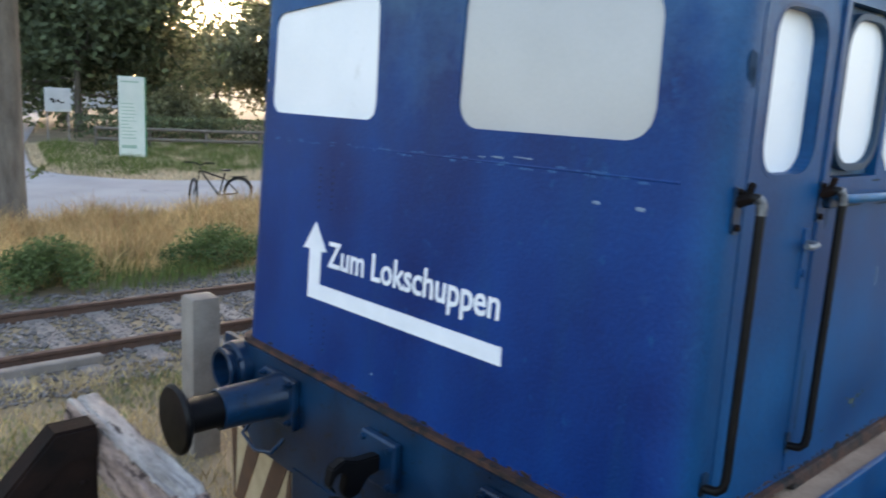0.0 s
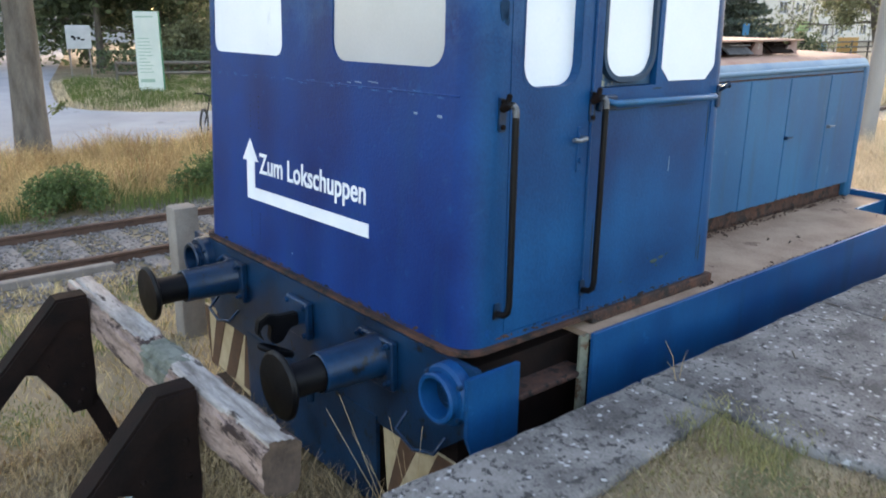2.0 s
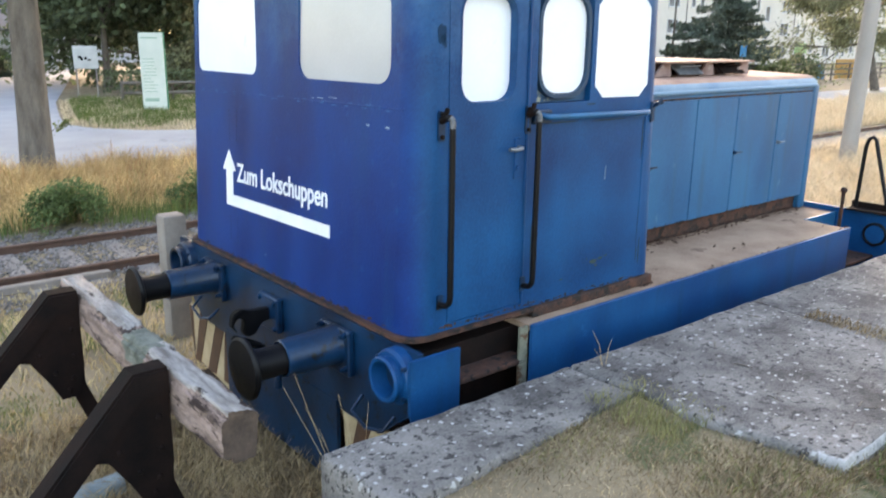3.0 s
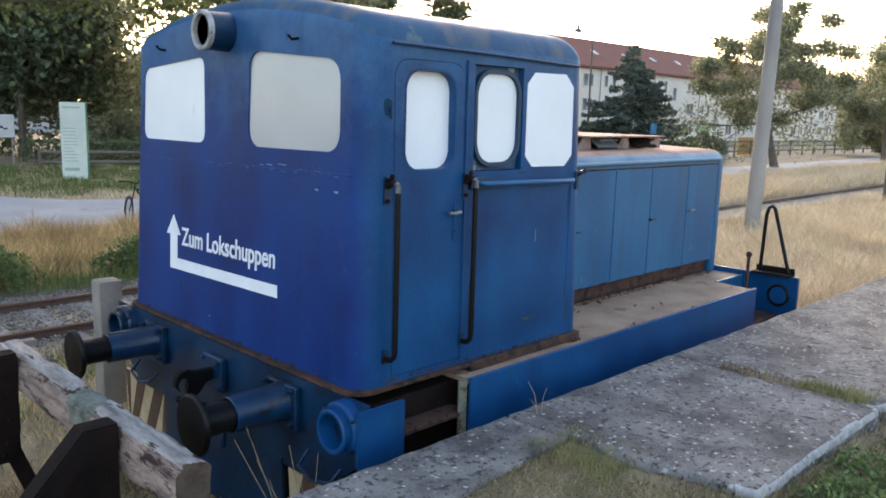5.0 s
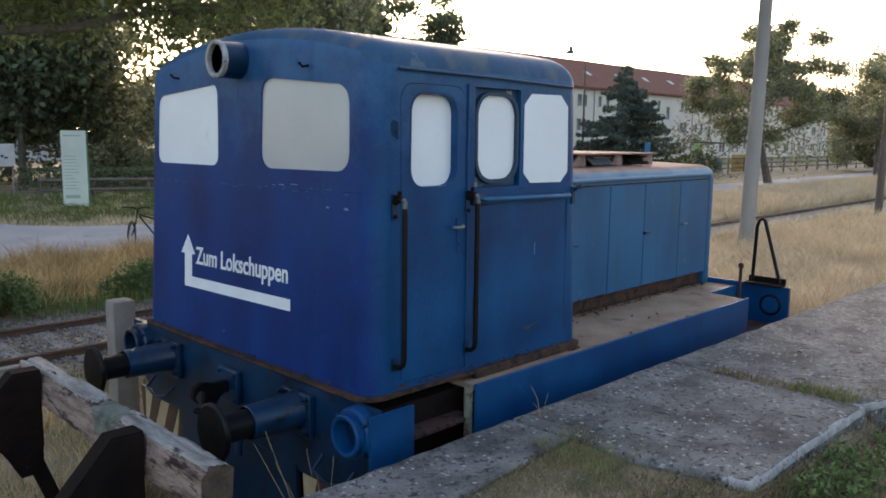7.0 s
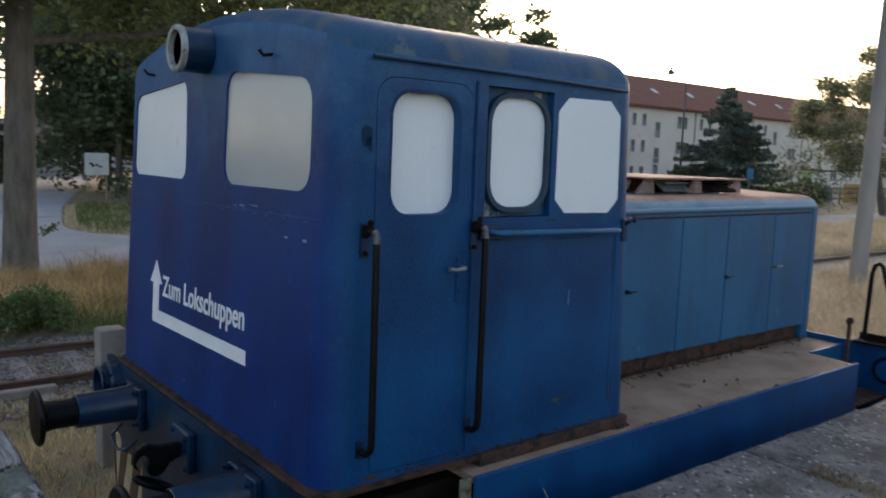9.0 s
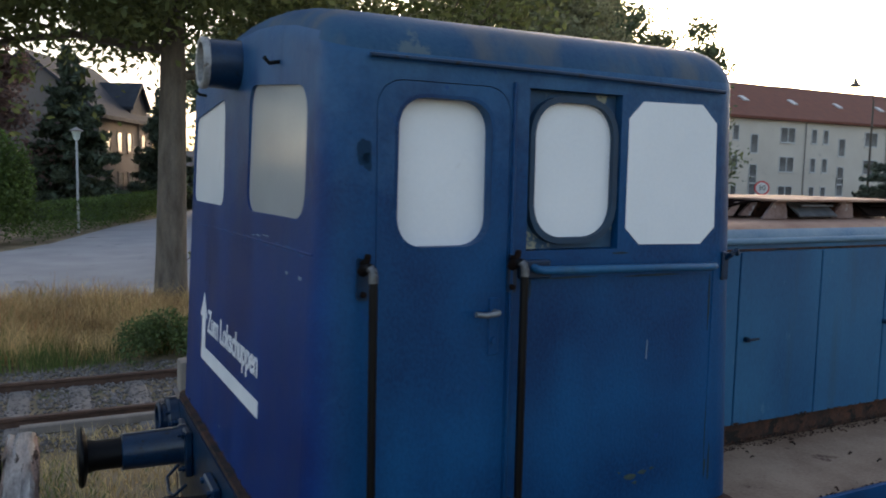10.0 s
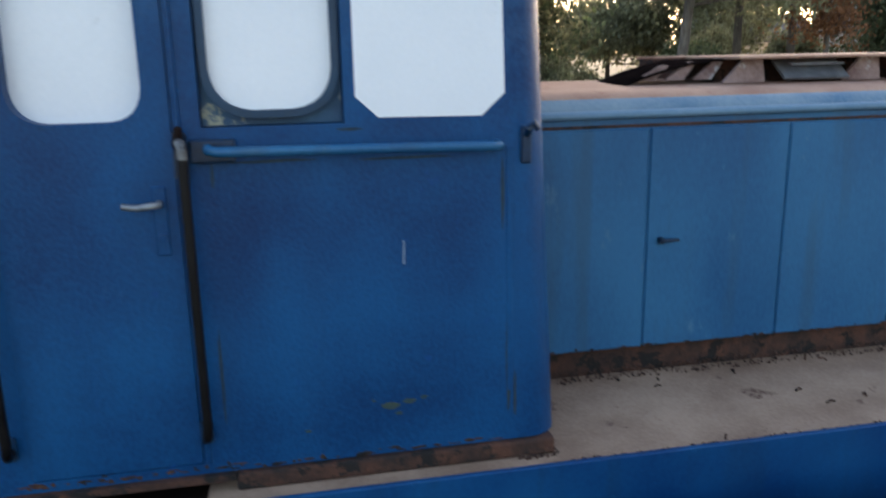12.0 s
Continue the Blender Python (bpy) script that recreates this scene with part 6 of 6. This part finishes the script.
bmesh.ops.bevel(bm, geom=bm.edges[:], offset=0.008, segments=2, affect="EDGES")
part("draw_hook", bm, BLACK, hook, "black draw hook", smooth=50)
pts = [(-0.26 + 0.10 * math.cos(a), CY + 0.055 * math.sin(a), 0.92 - 0.05 * math.cos(a) - 0.08) for a in [2 * math.pi * k / 20 for k in range(21)]]
bar("coupling_link", pts, 0.02, BLACK, hook, "", 8)
bm = bmesh.new()
lathe(bm, (-0.085, 1.05, 0.78), (-1, 0, 0), [(0, 0.035), (0.06, 0.035), (0.065, 0.022), (0.14, 0.022)], 12)
part("hose_cock", bm, BLUE_BEAM, loco)
bar("hose_elbow", [(-0.19, 1.05, 0.78), (-0.24, 1.05, 0.78), (-0.26, 1.05, 0.74), (-0.26, 1.05, 0.66)], 0.024, BLUE_BEAM, loco)
bar("small_hook", [(-0.085, 1.25, 0.84), (-0.13, 1.25, 0.83), (-0.15, 1.25, 0.79), (-0.14, 1.25, 0.75), (-0.115, 1.25, 0.75)], 0.012, BLUE_BEAM, loco)
for y0, y1 in ((2.30, 2.62), (0.05, 0.36)):
    bar("shunter_handle", [(-0.085, y0, 0.80), (-0.16, y0, 0.74), (-0.17, (y0 + y1) / 2, 0.70), (-0.16, y1, 0.74), (-0.085, y1, 0.82)], 0.011, BLUE_BEAM, loco)
# striped guard plates and plough sheet below the beam
for y0, y1 in ((2.27, 2.95), (-0.02, 0.62)):
    b = bmesh.new()
    slab(b, [(y0, 0.10), (y1, 0.20), (y1, 0.66), (y0, 0.66)], lambda u, v, d: (d + 0.05 * (0.66 - v), u, v), -0.055, -0.04)
    guard = part("rail_guard", b, STRIPE_PALE, loco, "rail guard with worn brown and cream warning stripes")
    for k in range(5):
        o = y0 - 0.02 + 0.30 * k
        poly = []
        for v in (0.16, 0.655):
            a, c2 = o - (v - 0.16) * 0.55, o + 0.15 - (v - 0.16) * 0.55
            poly.append((max(y0, min(y1, a)), max(y0, min(y1, c2)), v))
        if poly[0][1] - poly[0][0] + poly[1][1] - poly[1][0] < 0.04:
            continue
        b = bmesh.new()
        slab(b, [(poly[0][0], poly[0][2]), (poly[0][1] + 0.002, poly[0][2]), (poly[1][1] + 0.002, poly[1][2]), (poly[1][0], poly[1][2])], lambda u, v, d: (d + 0.05 * (0.66 - v), u, v), -0.059, -0.0555)
        part("stripe", b, STRIPE_DARK, guard)
bm = bmesh.new()
slab(bm, [(0.66, 0.08), (2.22, 0.08), (2.22, 0.66), (0.66, 0.66)], lambda u, v, d: (d, u, v), -0.075, -0.05)
part("plough_sheet", bm, BLUE_BEAM, loco, "dark blue sheet below the buffer beam")
bm = bmesh.new()
box(bm, (0.20, 0.30, 0.70), (0.77, 0.32, 1.19))
part("step_back", bm, STEEL_DARK, loco)
for x in (0.9, 3.3):
    for y in (0.70, 2.18):
        b = bmesh.new()
        lathe(b, (x + 0.4, y - 0.06, 0.45), (0, 1, 0), [(0, 0.44), (0.04, 0.45), (0.045, 0.48), (0.07, 0.48), (0.075, 0.10), (0.13, 0.10)], 32)
        part("wheel", b, STEEL_DARK, loco, "dark steel wheel", smooth=40)

# bonnet: handles, rear post, vents
for x, z in ((2.80, 1.835), (4.05, 1.86), (4.80, 1.90)):
    b = bmesh.new()
    lathe(b, (x, HY0 - 0.012, z), (0, -1, 0), [(0, 0.016), (0.02, 0.014), (0.03, 0.014)], 10)
    tube(b, [(x, HY0 - 0.04, z), (x + 0.075, HY0 - 0.045, z + 0.003)], 0.008, 8)
    part("bonnet_handle", b, BLUE_BEAM if x < 4.5 else CHROME, loco)
bm = bmesh.new()
box(bm, (HX1 - 0.10, HY0 - 0.015, 1.178), (HX1 + 0.015, HY0 + 0.10, 2.42), 0.03, 3)
part("corner_post", bm, BLUE_HOOD, loco, smooth=40)
bm = bmesh.new()
box(bm, (HX0, HY0 - 0.004, 2.350), (HX1 - 0.1, HY0 + 0.004, 2.364), 0.002, 1)
part("rusty_joint", bm, RUST, loco)
lid = bmesh.new()
box(lid, (3.30, 0.86, 2.628), (4.70, 2.0, 2.643), 0.004, 1)
lid = part("vent_lid", lid, RUST_PALE, loco, "raised pale rusty cover plate over the bonnet vents")
for x in (3.42, 4.07, 4.66):
    for y in (0.93,):
        b = bmesh.new()
        slab(b, [(x - 0.05, 2.629), (x + 0.05, 2.629), (x + 0.07, 2.515), (x - 0.16, 2.515)], lambda u, v, d: (u, d, v), y, y + 0.02)
        part("lid_bracket", b, RED_PRIMER, lid)
for x in (3.62, 4.30):
    b = bmesh.new()
    slab(b, [(0.90, 2.535), (0.91, 2.525), (1.03, 2.612), (1.02, 2.622)], lambda u, v, d: (d, u, v), x - 0.04, x + 0.32)
    tube(b, [(x, 0.93, 2.60), (x + 0.30, 0.93, 2.60)], 0.007, 6)
    part("louvre", b, CHROME if x < 4 else STEEL_DARK, lid)
bm = bmesh.new()
box(bm, (3.30, 1.10, 2.515), (4.68, 1.95, 2.628))
part("vent_box", bm, RUST, lid, "dark rusty vent box")
b = bmesh.new()
top_in = []
for k in range(9):
    a = k / 8
    top_in.append((2.78 + 0.53 * a, 2.518 + 0.114 * math.sin(a * math.pi / 2)))
slab(b, top_in + [(u, v - 0.012) for u, v in top_in[::-1]], lambda u, v, d: (u, d, v), 1.00, 1.40)
part("scoop", b, SOOT, lid, "dark curved scoop at the end of the vents")
for x in (2.95, 3.1, 3.25):
    b = bmesh.new()
    slab(b, [(x - 0.10, 2.532), (x, 2.532), (x + 0.07, 2.60 + 0.1 * (x - 2.9)), (x + 0.03, 2.60 + 0.1 * (x - 2.9))], lambda u, v, d: (u, d, v), 1.02, 1.04)
    part("scoop_rib", b, RED_PRIMER, lid)

# rear end: A-shaped handle, tread plate, brake lever, lamp back
ra = bar("shunter_rail", [(5.60, 0.13, 1.26), (5.60, 0.115, 1.85), (5.60, 0.095, 1.925), (5.60, 0.06, 1.945), (5.60, 0.03, 1.92), (5.60, -0.17, 1.26)], 0.019, BLACK, loco, "dark A-shaped steel rail on the rear step")
bm = bmesh.new()
box(bm, (5.50, -0.22, 1.233), (5.64, 0.18, 1.252))
box(bm, (5.62, -0.22, 1.252), (5.64, 0.18, 1.31))
part("tread", bm, STEEL_DARK, ra)
bl = bar("brake_lever", [(5.22, 0.10, 0.83), (5.22, 0.10, 1.44)], 0.017, RUST, loco, "rusty lever with a round knob")
bm = bmesh.new()
bmesh.ops.create_uvsphere(bm, u_segments=12, v_segments=8, radius=0.032, matrix=Matrix.Translation((5.22, 0.10, 1.465)))
part("knob", bm, RUST, bl, smooth=80)
bm = bmesh.new()
lathe(bm, (5.56, -0.11, 1.03), (-1, 0, 0), [(0, 0.095), (0.03, 0.09), (0.032, 0.0)], 24)
lamp_back = part("lamp_back", bm, BLUE_SIDE, loco, "round back of the rear lamp", smooth=40)
bm = bmesh.new()
tube(bm, [(5.54, -0.11 + 0.10 * math.cos(2 * math.pi * k / 24), 1.03 + 0.10 * math.sin(2 * math.pi * k / 24)) for k in range(25)], 0.016, 8, False)
part("clamp_ring", bm, BLACK, lamp_back)
bm = bmesh.new()
box(bm, (4.95, 0.29, 0.70), (5.555, 0.315, 1.184))
part("rear_step_back", bm, BLUE_HOOD, loco, "pale blue back sheet of the rear step")
bm = bmesh.new()
box(bm, (4.90, -0.12, 0.80), (5.555, 0.29, 0.825), 0.004, 1)
part("rear_step", bm, RUST, loco, "rusty rear step")

# rubbish and litter on the footplate
rng = random.Random(9)
for k in range(16):
    x, y = rng.uniform(2.1, 5.3), rng.choice([rng.uniform(-0.11, 0.55), rng.uniform(-0.118, -0.08), rng.uniform(0.5, 0.6)])
    b = bmesh.new()
    L = rng.uniform(0.012, 0.05)
    a = rng.uniform(0, 3.1)
    tube(b, [(x, y, 1.182), (x + L * math.cos(a) * 0.5, y + L * math.sin(a) * 0.5, 1.192), (x + L * math.cos(a), y + L * math.sin(a), 1.183)], rng.uniform(0.003, 0.007), 5)
    tagged(part("leaf_litter", b, RUST), "dry curled leaf on the footplate", "litter", "litter on the footplate")
for k in range(26):
    x, y = rng.uniform(0.8, 5.5), rng.uniform(-1.85, -0.6)
    b = bmesh.new()
    L = rng.uniform(0.03, 0.12)
    a = rng.uniform(0, 3.1)
    tube(b, [(x, y, 1.088), (x + L * math.cos(a) * 0.5, y + L * math.sin(a) * 0.5, 1.093), (x + L * math.cos(a), y + L * math.sin(a), 1.088)], rng.uniform(0.003, 0.006), 5)
    tagged(part("twig", b, BARK), "dry twig on the platform slab", "twig", "twigs on the platform")

stones("dirt", "crumbled rust at the cab corner", 200, 1.93, 2.10, -0.05, 0.12, 0.009, lambda x, y: 0 * x + 1.183, 20, DIRT, "dirt")
stones("dirt", "crumbled rust and dirt along the bonnet foot", 800, 2.02, 5.4, 0.575, 0.66, 0.009, lambda x, y: 0 * x + 1.183 + 0.25 * np.maximum(y - 0.57, 0), 21, DIRT, "dirt")
stones("dirt", "crumbled rust along the footplate edge", 350, 2.1, 4.9, -0.122, -0.09, 0.008, lambda x, y: 0 * x + 1.182, 22, DIRT, "dirt")
# tufts along the slab joints and dead stalks by the buffers
grass("green_tufts", "grass tufts at the slab joint", 800, 0.42, 0.90, -1.35, -0.84, 0.10, 0.0020, OLIVE_GRASS, 81, lean=0.6, zfix=1.05)
grass("green_tufts", "grass tufts in the slab joint", 520, 2.50, 2.72, -1.88, -1.45, 0.10, 0.0028, OLIVE_GRASS, 82, lean=0.6, zfix=1.07)
grass("short_grass", "dry grass in the slab joint", 800, 2.47, 2.70, -1.7, -0.9, 0.05, 0.0028, HAY, 83, lean=0.7, zfix=1.07)
stalks = [(0.86, -0.60, 0.20, 0.05), (0.88, -0.61, 0.16, -0.02), (0.84, -0.62, 0.10, 0.04)] + [(-0.42, -0.15, 1.10, 0.10), (-0.50, -0.10, 1.20, 0.20), (-0.46, -0.20, 0.98, 0.05), (-0.40, -0.08, 1.04, -0.04), (-0.44, -0.13, 0.90, 0.16), (-0.38, -0.22, 0.80, -0.10), (-0.47, -0.12, 1.12, 0.28), (-0.43, -0.17, 1.02, 0.24), (-0.36, -0.14, 0.92, -0.16)]
for k, (x, y, h, lean) in enumerate(stalks):
    z = 1.08 if h < 0.5 else 0.0
    p0, p1, p2 = Vector((x, y, z)), Vector((x - lean * 0.25, y + lean * 0.35, z + h * 0.6)), Vector((x - lean * 0.8, y + lean * 1.0, z + h))
    b = bmesh.new()
    tube(b, [p0, p1, p2], 0.0032 if h > 0.5 else 0.0022, 5, True, 0.0012)
    tagged(part("dead_stalk", b, HAY), "dead dry weed stalk", "plant", "dead stalks")
grass("short_grass", "tangled dry grass along the worn slab edge", 5000, 0.95, 3.0, -2.6, -1.97, 0.13, 0.003, HAY, 85, lean=0.9)
grass("green_tufts", "green weeds along the worn slab edge", 2600, 1.0, 3.0, -2.4, -1.98, 0.15, 0.005, GREEN_GRASS, 86, lean=0.8, patch=-0.1)
# bed between platform and locomotive, near-black for oily dirt and the trough's shade
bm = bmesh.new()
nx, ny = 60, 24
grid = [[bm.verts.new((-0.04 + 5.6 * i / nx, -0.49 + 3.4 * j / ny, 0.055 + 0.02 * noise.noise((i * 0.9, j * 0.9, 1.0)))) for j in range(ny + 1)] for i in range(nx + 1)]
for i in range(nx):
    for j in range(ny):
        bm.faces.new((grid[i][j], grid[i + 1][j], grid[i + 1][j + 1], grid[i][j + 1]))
tagged(part("track_bed", bm, surf("shaded_oily_bed", (0.006, 0.005, 0.004), (0.022, 0.015, 0.011), 8, 0.8, bump=0.5, spec=0.15), smooth=40), "dark track bed under the locomotive, oil and shade in its colour", "ground", kind="structure")
